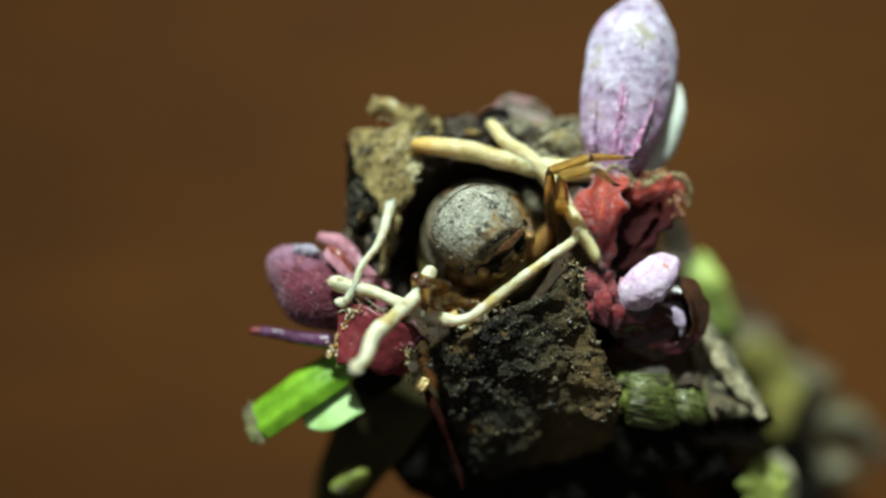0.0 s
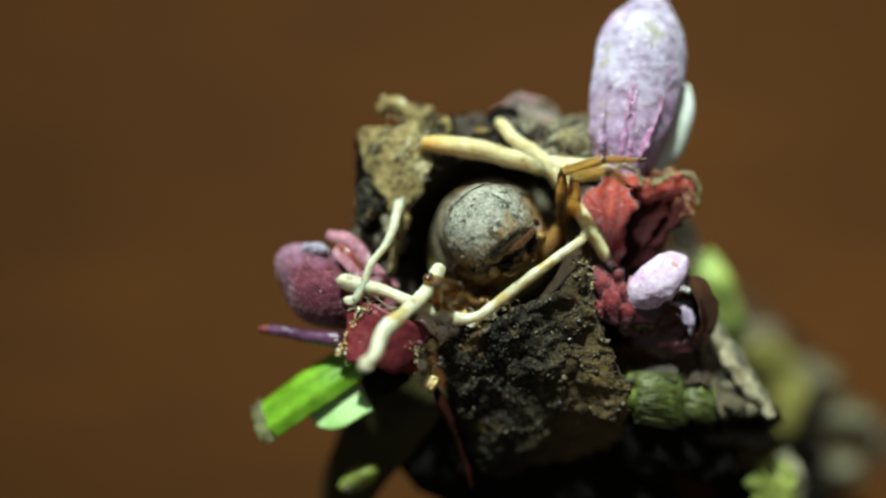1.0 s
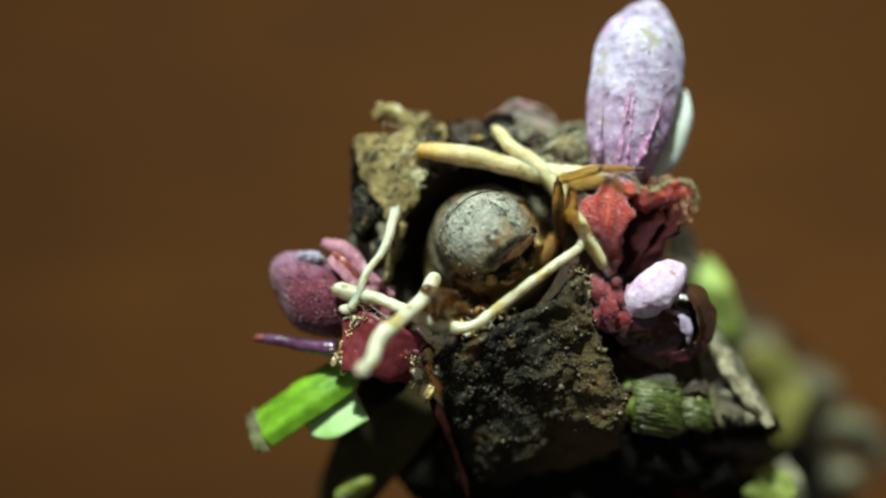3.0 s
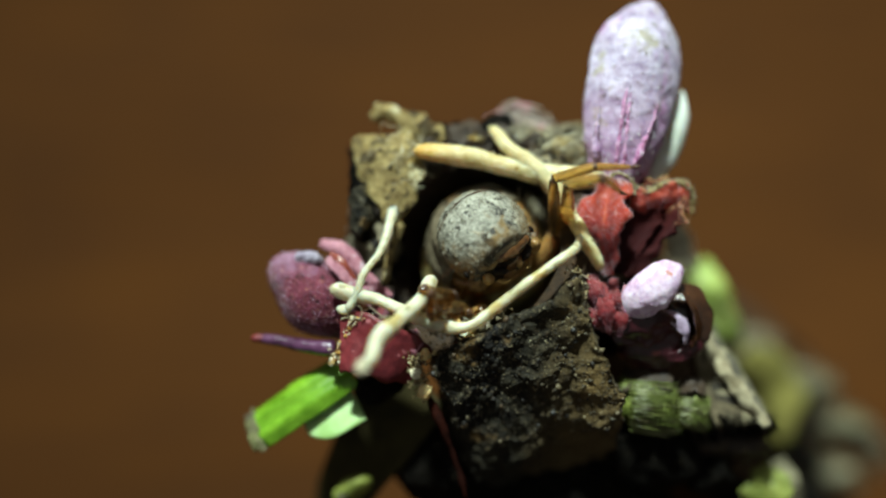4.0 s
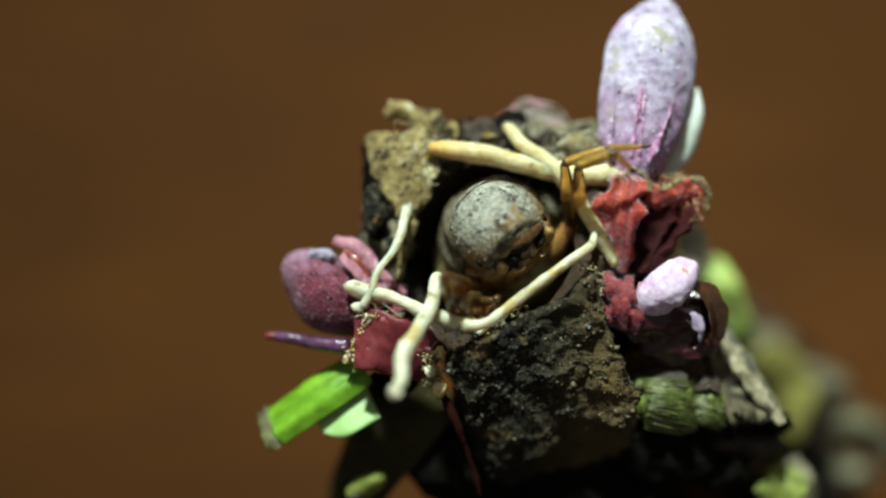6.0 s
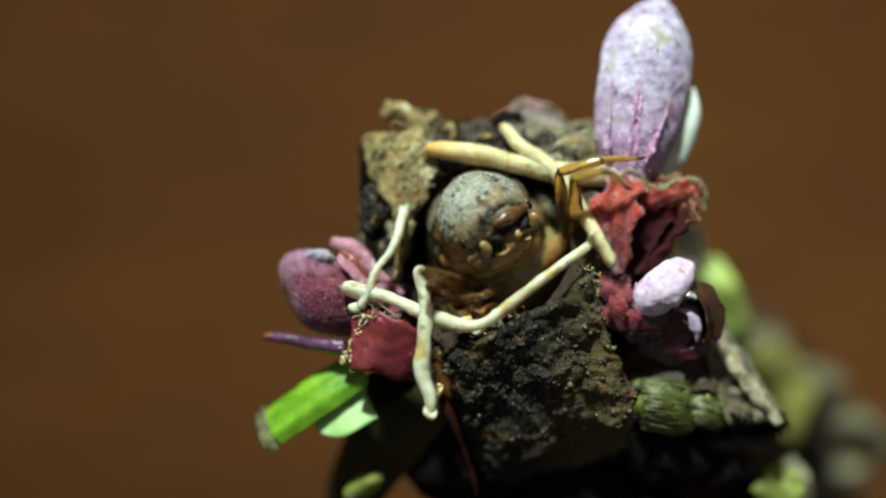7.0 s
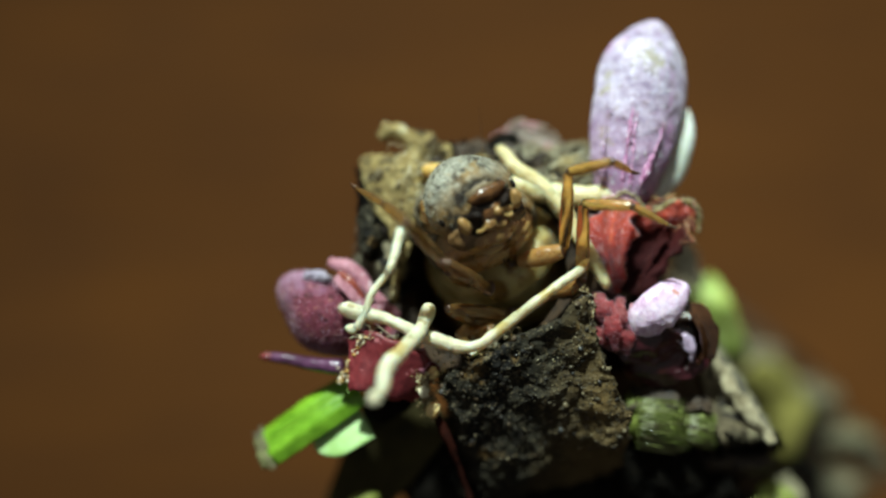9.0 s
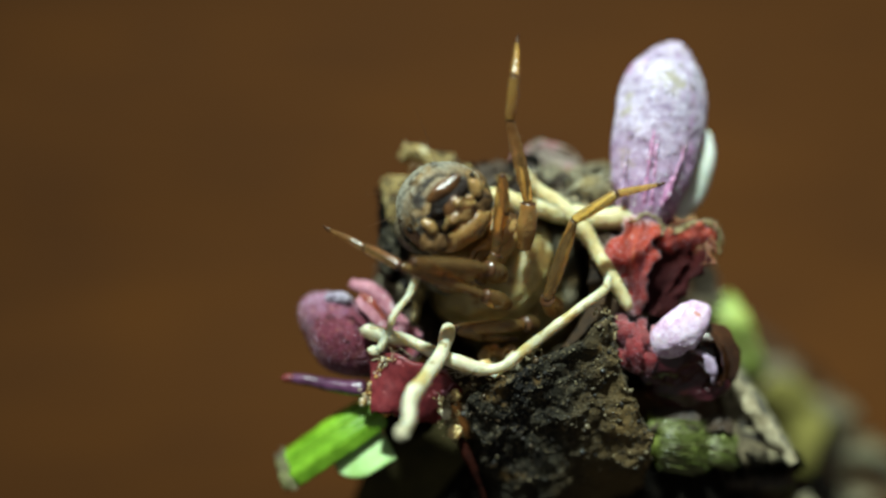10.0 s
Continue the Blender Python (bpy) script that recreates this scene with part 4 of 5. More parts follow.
part("pink_petal", rough_up(blade([at(-1.98, 0.17, -0.25), at(-1.72, 0.09, -0.10), at(-1.42, -0.15, 0.00), at(-1.16, -0.53, 0.02)], (0.62, 0.78, -0.2), [0.09, 0.14, 0.15, 0.08], 0.16, 0.2, 0, 34, 16, 0, 0.1), (0.03, 3)), PINK, bud, "slim pink folded petal")
part("petal_groove", rough_up(blade([at(-1.84, -0.03, -0.05), at(-1.64, -0.19, 0.10), at(-1.40, -0.49, 0.12)], (0.62, 0.78, 0.1), [0.05, 0.09, 0.05], 0.08, 0.2, 0, 30, 12), (0.02, 4)), GLOSSRED, bud, "glossy red petal groove")
part("pink_petal", rough_up(blade([at(-1.88, -0.11, 0.00), at(-1.62, -0.37, 0.16), at(-1.36, -0.69, 0.16)], (0.62, 0.78, 0), [0.06, 0.09, 0.06], 0.12, -0.3, 0, 30, 14, 0.2), (0.03, 4)), PINK, bud, "pale pink petal edge")
part("pink_petal", rough_up(blade([at(-1.55, -0.25, -0.15), at(-1.1, -0.7, -0.1), at(-0.75, -1.1, -0.15)], (0.6, 0.8, 0), [0.16, 0.26, 0.2], 0.22, -0.5, 0, 30, 16, 0.2), (0.06, 3), (0.03, 8)), PINK, case, "pink petal base")
STUB = rough_up(blade([at(-1.58, -1.62, 0.25), at(-1.15, -1.62, 0.42), at(-0.65, -1.80, 0.3), at(-0.3, -2.0, 0.1)], (0.70, 1, 0.2), [0.50, 0.54, 0.48, 0.36], 0.45, -0.25, 0, 50, 30, 0.12), (0.06, 1.3), (0.015, 5))
stub = part("red_stub", STUB, SMOOTHRED, case, "smooth red cut bract with gritty edge")
rnd = random.Random(17)
crust = []
for k in range(280):
    s = rnd.random()
    crust.append(blob(at(-1.36 - 0.42 * s + rnd.gauss(0, 0.05), -1.16 - 0.84 * s + rnd.gauss(0, 0.03), 0.46 - 0.28 * s + rnd.uniform(-0.1, 0.1)), [rnd.uniform(0.014, 0.045) for _ in range(3)], None, ((0.02, 14),), 1))
part("gold_crust", join(*crust), GOLDGRIT, stub, "gold grains along the cut edge", kind="stuff")
part("spike", tube([at(-3.12, -1.52, -0.2), at(-2.7, -1.58, -0.12), at(-2.2, -1.68, 0.0), at(-1.72, -1.72, 0.1)], [0.08, 0.105, 0.13, 0.15], 40, 16, 0.04), SPIKE, case, "slender purple spike")
part("spike_tip", blob(at(-3.08, -1.53, -0.17), (0.16, 0.08, 0.08), None, (), 2), SMOOTHRED, case, "red spike tip")
for spot, size, tone, label in ((at(-0.14, -1.83, 0.50), 0.10, GOLD, "amber resin lump"), (at(-0.16, -2.47, 0.42), 0.12, GOLD, "amber resin lump"), (at(-0.32, -2.14, 0.50), 0.09, HUSK, "cream silk lump"), (at(-0.40, -1.63, 0.35), 0.20, PINK, "fuzzy pink bract end")):
    knob = rough_up(blob(spot, (size, size * 1.2, size * 0.8), None, ((0.06, 5), (0.03, 12)), 4))
    part("silk_lump", join(knob, hairs(knob, 160, 0.05, 0.004, int(size * 100))) if tone is PINK else knob, tone, case, label)
gold = []
for k in range(300):
    s = rnd.random() ** 1.3
    gold.append(blob(at(-0.30 + 0.12 * s + rnd.gauss(0, 0.09), -1.85 - 0.75 * s + rnd.gauss(0, 0.05), 0.50 - 0.2 * s + rnd.uniform(-0.12, 0.08)), [rnd.uniform(0.010, 0.034) for _ in range(3)], None, ((0.02, 14),), 1))
part("gold_grain", join(*gold), SILKGRIT, case, "cluster of gold and pale grains", kind="stuff")
part("red_stalk", tube([at(-0.15, -2.45, 0.25), at(0.15, -3.1, 0.2), at(0.42, -3.8, 0.0), at(0.58, -4.4, -0.1)], [0.07, 0.06, 0.05, 0.04], 26, 10, 0.3), STALK, case, "thin dark red-brown stalk")
part("green_blade", blade([at(-1.50, -2.05, -0.15), at(-2.24, -2.52, -0.1), at(-3.13, -3.15, -0.3)], (0.5, -0.85, 0.5), [0.37, 0.39, 0.37], 0.10, 0.12, 0.1, 30, 40, 0.05, 0, 2), GREEN, case, "bright green cut grass blade")
part("blade_end", rough_up(blade([at(-3.09, -3.13, -0.29), at(-3.27, -3.25, -0.35)], (0.5, -0.85, 0.5), [0.37, 0.36], 0.12, 0.15, 0, 14, 24, 0.4), (0.06, 5)), PALEBARK, case, "dull frayed blade end")
part("pale_blade", blade([at(-1.36, -2.62, -0.25), at(-1.80, -2.86, -0.22), at(-2.28, -3.12, -0.35)], (0.55, -0.8, 0.5), [0.46, 0.48, 0.40], 0.14, -0.2, 0, 24, 12, 0, 0.5), PALEGREEN, case, "pale green blade")
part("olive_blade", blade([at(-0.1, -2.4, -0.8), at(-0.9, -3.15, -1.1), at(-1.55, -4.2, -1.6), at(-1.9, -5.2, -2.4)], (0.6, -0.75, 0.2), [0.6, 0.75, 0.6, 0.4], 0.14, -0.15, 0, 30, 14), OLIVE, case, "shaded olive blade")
part("pale_scale", blob(at(-1.46, -4.18, -0.7), (0.40, 0.20, 0.2), Matrix.Rotation(radians(30), 3, "Z"), ((0.08, 2),), 4), LUMPGREEN, case, "dull yellow-green scale")
part("humus", blob(at(-0.98, -2.42, -0.3), (0.40, 0.34, 0.45), None, ((0.15, 2), (0.05, 6)), 3), BLACK, case, "black lump filling a dark gap")

# darker lumps below the block, black so that their colour fills in the shade
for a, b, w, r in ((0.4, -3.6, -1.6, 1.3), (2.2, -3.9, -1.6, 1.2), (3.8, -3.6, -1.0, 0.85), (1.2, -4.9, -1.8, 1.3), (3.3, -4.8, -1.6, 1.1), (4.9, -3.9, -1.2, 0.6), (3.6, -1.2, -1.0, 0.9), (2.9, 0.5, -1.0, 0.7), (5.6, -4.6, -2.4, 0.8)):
    part("humus", blob(at(a, b, w), (r, r * 0.85, r * 0.7), None, ((0.25, 1.2), (0.08, 4)), 4), BLACK, case, "black lump filling a dark gap")
part("yellow_lump", rough_up(blade([at(5.71, -3.84, -1.30), at(5.91, -4.20, -1.15), at(5.99, -4.73, -1.20)], (1, 0.15, 0.1), [0.18, 0.40, 0.36], 0.4, -0.3, 0, 34, 18, 0.4), (0.12, 1.8), (0.06, 5)), LUMPGREEN, case, "pale yellow-green plant scrap")
part("yellow_lump", rough_up(blade([at(6.05, -3.68, -1.90), at(6.23, -4.08, -1.80), at(6.25, -4.58, -1.90)], (1, 0.15, 0.1), [0.14, 0.26, 0.22], 0.3, -0.3, 0, 30, 14, 0.4), (0.1, 2)), PALEBARK, case, "pale bark scrap")
# greener and browner scraps towards the tail
part("green_scrap", rough_up(blade([at(4.62, -0.26, -3.20), at(4.84, -0.66, -3.20), at(5.03, -1.14, -3.40), at(5.33, -1.64, -3.70)], (0.95, 0.3, -0.1), [0.26, 0.44, 0.36, 0.16], 0.4, -0.3, 0, 30, 16, 0.3), (0.12, 1.5)), YGREEN, case, "yellow-green leaf scrap")
part("tan_scrap", rough_up(blade([at(3.87, 0.61, -1.80), at(4.13, 0.39, -1.90), at(4.37, 0.09, -2.10), at(4.55, -0.27, -2.40)], (0.75, 0.65, -0.2), [0.14, 0.24, 0.24, 0.12], 0.3, -0.2, 0, 30, 14, 0.4), (0.12, 1.5)), TANSCRAP, case, "pale tan bark scrap")
part("yellow_leaf", rough_up(blade([at(5.55, -1.74, -5.20), at(5.93, -2.09, -5.40), at(6.15, -2.59, -5.60), at(6.10, -3.33, -5.80)], (0.95, 0.3, 0.1), [0.30, 0.46, 0.40, 0.2], 0.3, -0.2, 0, 30, 14, 0.3), (0.15, 1.2)), YELLOWLEAF, case, "yellowed leaf scrap")
for a, b, w, r, tone in ((5.6, -1.75, -6.4, 0.5, GREYBARK), (6.6, -2.35, -6.7, 0.52, PALEBARK), (7.1, -3.15, -6.8, 0.60, PALEBARK), (6.2, -3.3, -6.4, 0.40, BLACK), (7.0, -3.95, -6.6, 0.55, PALEBARK), (7.6, -3.5, -7.2, 0.4, GREYBARK), (6.5, -3.65, -6.2, 0.34, BLACK), (7.0, -4.7, -7.2, 0.57, BLACK), (6.3, -4.4, -5.8, 0.50, BLACK)):
    clump = blob(at(a, b, w), (r * 1.25, r * 0.62, r), Matrix.Rotation(radians(-18), 3, "Z"), ((0.3, 1.4), (0.12, 4)), 4)
    scrap = part("bark_scrap", clump, tone, case, "weathered bark scrap with mossy tufts")
    part("tuft", hairs(clump, 90, 0.32, 0.03, int(a * 31), lambda p: p.z > -7.4, (0.6, -0.1, 0.3)), tone, scrap, "dull frayed tuft", kind="stuff")
rnd = random.Random(8)
line = spline(AXIS, 40)
for k in range(34):
    i = rnd.randint(14, 39)
    tan = (line[i] - line[i - 1]).normalized()
    out = tan.cross(Vector((rnd.uniform(-1, 1), rnd.uniform(-1, 1), rnd.uniform(-1, 1)))).normalized()
    p = line[i] + out * 1.95
    tone = rnd.choice((GREYBARK, BLACK, TAN, OLIVE, BLACK))
    part("bark_scrap", rough_up(blade([p - tan * 0.9, p + out * 0.15, p + tan * 0.9], tan.cross(out), [0.3, 0.5, 0.3], 0.22, -0.2, 0, 12, 8, 0.4), (0.12, 1.5)), tone, case, "flat plant scrap on the tube")

# ---------------------------------------------------------------- table
lowest = min((SPACE @ ((v.co + HOME[case] * MM)) ).z for o in case.children_recursive for v in o.data.vertices)


def table_top(z):
    bm = bmesh.new()
    bmesh.ops.create_cube(bm, size=1)
    for v in bm.verts:
        v.co = Vector((v.co.x * 0.7, v.co.y * 0.7 + 0.05, z - 0.0125 + v.co.z * 0.025))
    bmesh.ops.bevel(bm, geom=bm.edges[:], offset=0.003, segments=3, affect="EDGES")
    me = bpy.data.meshes.new("table_top")
    bm.to_mesh(me)
    me.materials.append(WOOD)
    return tagged(new("table_top", me), "warm brown wooden table top", "table", "", "structure")


table_top(lowest)

# ---------------------------------------------------------------- the larva
LARVA_KEYS = [
    # seconds, head centre, way of the face, way of the back of the head
    (0.0, (0.87, 0.22, 0.30), (0.57, -0.68, 0.46), (-0.44, 0.76, 0.50)),
    (2.0, (0.92, 0.20, 0.30), (0.57, -0.69, 0.44), (-0.42, 0.76, 0.50)),
    (4.5, (0.91, 0.24, 0.30), (0.57, -0.68, 0.46), (-0.42, 0.76, 0.50)),
    (5.5, (0.90, 0.28, 0.32), (0.57, -0.66, 0.49), (-0.42, 0.76, 0.48)),
    (6.8, (0.79, 0.50, 0.42), (0.53, -0.52, 0.67), (-0.38, 0.82, 0.44)),
    (7.0, (0.69, 0.55, 0.46), (0.51, -0.44, 0.74), (-0.34, 0.84, 0.42)),
    (7.5, (0.66, 0.98, 0.55), (0.40, -0.42, 0.81), (-0.30, 0.86, 0.40)),
    (8.0, (0.63, 1.26, 0.65), (0.38, -0.40, 0.83), (-0.38, 0.86, 0.34)),
    (8.6, (0.43, 1.18, 0.70), (0.38, -0.32, 0.86), (-0.42, 0.86, 0.30)),
    (9.0, (0.51, 1.22, 0.72), (0.34, -0.30, 0.89), (-0.42, 0.86, 0.28)),
    (9.3, (0.10, 1.40, 0.78), (0.27, -0.20, 0.94), (-0.46, 0.85, 0.24)),
    (9.6, (0.07, 1.45, 0.82), (0.22, -0.16, 0.95), (-0.50, 0.83, 0.20)),
    (10.0, (-0.36, 1.50, 0.85), (0.08, -0.03, 0.99), (-0.64, 0.76, 0.10)),
]
LEG_KEYS = {
    "front_right": [
        (0, -1.2, (1.46, -0.49), (1.16, -0.79), (0.76, -0.99), (0.36, -0.99), (0.16, -0.89)),
        (5.5, -1.2, (1.37, -0.49), (1.07, -0.79), (0.68, -0.98), (0.28, -0.98), (0.08, -0.88)),
        (7, -0.9, (1.42, -0.38), (1.22, -0.58), (0.72, -0.77), (0.33, -0.87), (0.13, -0.77)),
        (8, -0.8, (1.13, -0.10), (1.28, -0.01), (0.74, 0.59), (0.74, 0.19), (0.74, -0.10)),
        (8.8, -0.8, (1.05, -0.04), (1.15, 0.05), (0.71, 0.55), (0.71, 0.25), (0.71, -0.04)),
        (9.3, 0.59, (0.75, -0.08), (0.98, 0.27), (1.28, 1.47), (1.43, 0.88), (1.34, 0.49)),
        (9.6, 0.65, (0.78, 0.03), (1.02, 0.48), (1.24, 1.95), (1.27, 1.33), (1.22, 0.89)),
        (9.8, 0.72, (0.75, 0.02), (1.04, 0.46), (1.20, 1.93), (1.23, 1.36), (1.13, 0.88)),
        (10, 0.78, (0.28, 0.20), (0.55, 0.67), (0.66, 2.03), (0.72, 1.39), (0.62, 0.97)),
    ],
    "middle_right": [
        (0, -0.55, (1.78, -0.36), (2.14, 0.28), (2.05, 1.12), (2.68, 1.45), (3.30, 1.47)),
        (5.5, -0.55, (1.78, -0.36), (2.13, 0.28), (2.00, 1.17), (2.64, 1.50), (3.32, 1.52)),
        (7, -0.5, (1.70, -0.40), (2.16, 0.20), (1.97, 1.20), (2.67, 1.51), (3.41, 1.55)),
        (7.5, -0.35, (1.49, -0.51), (2.18, 0.18), (2.01, 1.31), (2.82, 1.69), (3.54, 1.57)),
        (8, 0.25, (1.27, 0.05), (2.25, 0.32), (2.22, 1.68), (2.68, 1.81), (3.40, 1.71)),
        (8.6, 0.25, (1.27, 0.01), (2.06, 0.62), (2.04, 1.34), (2.48, 1.52), (2.80, 1.40)),
        (9, 0.30, (1.37, 0.15), (2.10, 0.34), (2.15, 1.60), (2.82, 1.82), (3.20, 1.70)),
        (9.3, 0.52, (1.34, -0.09), (1.52, 0.41), (1.66, 1.85), (1.76, 2.43), (1.79, 2.82)),
        (9.6, 0.59, (1.41, 0.31), (1.64, 0.91), (1.36, 2.45), (1.47, 3.06), (1.76, 3.56)),
        (9.8, 0.59, (1.34, 0.49), (1.59, 1.21), (1.35, 2.50), (1.32, 3.22), (1.50, 3.83)),
        (10, 0.65, (1.06, 0.77), (1.12, 1.52), (0.79, 2.90), (0.85, 3.61), (0.91, 4.21)),
    ],
    "hind_right": [
        (0, -0.45, (2.54, -0.34), (2.36, 0.32), (2.24, 1.02), (2.63, 1.22), (3.03, 1.06)),
        (5.5, -0.45, (2.54, -0.34), (2.36, 0.32), (2.24, 1.04), (2.63, 1.25), (3.04, 1.08)),
        (7, -0.4, (2.54, -0.38), (2.36, 0.26), (2.20, 1.07), (2.56, 1.27), (2.97, 1.08)),
        (8, 0.15, (2.01, -0.62), (2.43, -0.39), (2.27, 1.42), (2.95, 1.58), (3.62, 1.44)),
        (8.6, 0.15, (1.95, -0.50), (2.49, -0.34), (2.25, 1.48), (2.80, 1.64), (3.58, 1.56)),
        (9, 0, (1.91, -0.42), (2.41, -0.22), (2.42, 1.09), (3.17, 1.09), (3.83, 0.78)),
        (9.3, 0.07, (1.84, -0.51), (2.11, -0.05), (2.39, 1.10), (3.28, 0.99), (3.90, 0.40)),
        (9.6, 0.07, (1.87, -0.45), (2.22, 0.03), (2.45, 0.99), (3.12, 0.99), (3.75, 0.72)),
        (9.8, 0.07, (1.75, -0.52), (2.07, -0.04), (2.45, 1.04), (3.21, 1.00), (3.71, 0.83)),
        (10, 0.07, (1.72, -0.43), (1.49, -0.16), (1.96, 1.47), (2.87, 1.86), (3.44, 1.87)),
    ],
    "front_left": [
        (0, -0.4, (0.66, -0.59), (0.36, -0.75), (-0.04, -0.64), (-0.09, -1.00), (0.06, -1.20)),
        (5.5, -0.4, (0.68, -0.59), (0.38, -0.74), (-0.02, -0.64), (-0.07, -0.99), (0.08, -1.19)),
        (7, -0.45, (0.73, -0.48), (0.43, -0.58), (-0.27, -0.38), (-0.17, -0.58), (0.13, -0.68)),
        (7.5, -0.7, (0.69, -0.25), (0.40, -0.30), (-0.30, -0.05), (-0.45, -0.25), (-0.45, -0.50)),
        (7.75, -0.3, (0.61, -0.22), (0.30, -0.10), (-0.40, 0.40), (-0.70, 0.42), (-0.90, 0.32)),
        (8, 0.2, (0.54, -0.20), (0.19, 0.08), (-0.40, 0.84), (-0.90, 1.25), (-1.41, 1.65)),
        (8.6, 0.26, (0.38, -0.18), (0.04, 0.02), (-0.53, 0.69), (-0.99, 1.06), (-1.49, 1.46)),
        (9, 0.26, (0.49, -0.20), (0.19, -0.00), (-0.45, 0.69), (-0.89, 1.09), (-1.38, 1.39)),
        (9.3, 0.45, (0.96, -0.09), (0.68, 0.12), (-0.75, 0.77), (-1.11, 1.01), (-1.47, 1.27)),
        (9.42, 0.30, (0.72, 0.36), (0.36, 0.50), (-0.14, 0.42), (-0.62, 0.87), (-0.76, 1.25)),
        (9.6, 0.30, (0.62, 0.38), (0.27, 0.52), (-0.20, 0.42), (-0.66, 0.88), (-0.78, 1.28)),
        (9.82, 0.40, (0.60, 0.30), (0.25, 0.42), (-0.36, 0.45), (-0.86, 0.85), (-1.00, 1.20)),
        (10, 0.65, (0.77, -0.19), (0.40, -0.04), (-1.01, 0.48), (-1.63, 0.79), (-2.24, 1.09)),
    ],
    "middle_left": [
        (0, -0.7, (0.97, -0.90), (0.67, -1.00), (0.06, -0.90), (0.16, -1.15), (0.47, -1.20)),
        (5.5, -0.7, (0.99, -0.90), (0.69, -1.00), (0.08, -0.90), (0.18, -1.15), (0.48, -1.20)),
        (7, -0.8, (0.94, -0.79), (0.63, -0.79), (-0.17, -0.63), (0.13, -0.79), (0.43, -0.89)),
        (8, -0.4, (0.94, -0.41), (0.64, -0.41), (-0.05, 0.09), (0.25, -0.21), (0.54, -0.41)),
        (8.8, -0.4, (0.91, -0.35), (0.61, -0.35), (-0.18, 0.11), (0.12, -0.15), (0.41, -0.35)),
        (9.3, 0.25, (1.06, -0.45), (0.75, -0.30), (-0.31, 0.00), (0.08, -0.18), (0.37, -0.36)),
        (9.6, 0.33, (0.99, -0.12), (0.80, -0.04), (-0.50, 0.12), (-0.10, 0.04), (0.26, -0.08)),
        (10, 0.59, (0.68, 0.29), (0.45, 0.41), (-0.79, 0.56), (-0.38, 0.34), (0.00, 0.20)),
    ],
    "hind_left": [
        (0, -0.5, (0.66, -1.20), (0.46, -1.05), (-0.16, -0.59), (-0.19, -1.00), (-0.09, -1.25)),
        (5.5, -0.5, (0.68, -1.20), (0.48, -1.04), (-0.07, -0.64), (-0.12, -1.04), (0.03, -1.35)),
        (7, -0.7, (0.84, -0.99), (0.53, -0.94), (-0.12, -0.84), (0.13, -1.09), (0.63, -1.14)),
        (8, -0.6, (1.05, -1.02), (0.85, -0.92), (-0.06, -0.86), (0.35, -1.02), (0.85, -1.02)),
        (8.8, -0.5, (1.12, -0.86), (1.02, -0.86), (-0.09, -0.70), (0.31, -0.91), (0.82, -0.96)),
        (9.3, -0.4, (1.23, -0.76), (1.09, -0.71), (-0.15, -0.58), (0.28, -0.81), (0.88, -0.86)),
        (10, -0.3, (1.26, -0.63), (1.13, -0.58), (-0.11, -0.61), (0.31, -0.77), (0.91, -0.83)),
    ],
}


def basis(front, back, place):
    """A pose with z along front and y towards back."""
    z = Vector(front).normalized()
    y = Vector(back)
    y = (y - z * y.dot(z)).normalized()
    m = Matrix((y.cross(z), y, z)).transposed().to_4x4()
    m.translation = Vector(place)
    return m


def metres(m):
    m = m.copy()
    m.translation *= MM
    return m


larva = new("caddisfly_larva")
larva.empty_display_size = 0.002
tagged(larva, "brown caddisfly larva with mottled grey head, leaning out of its case", "insect larva")


def limb(name, geo, material, parent, label="", kind=""):
    """A part in millimetres of its own space."""
    HOME[parent] = Vector()
    return part(name, geo, material, parent, label, False, kind)


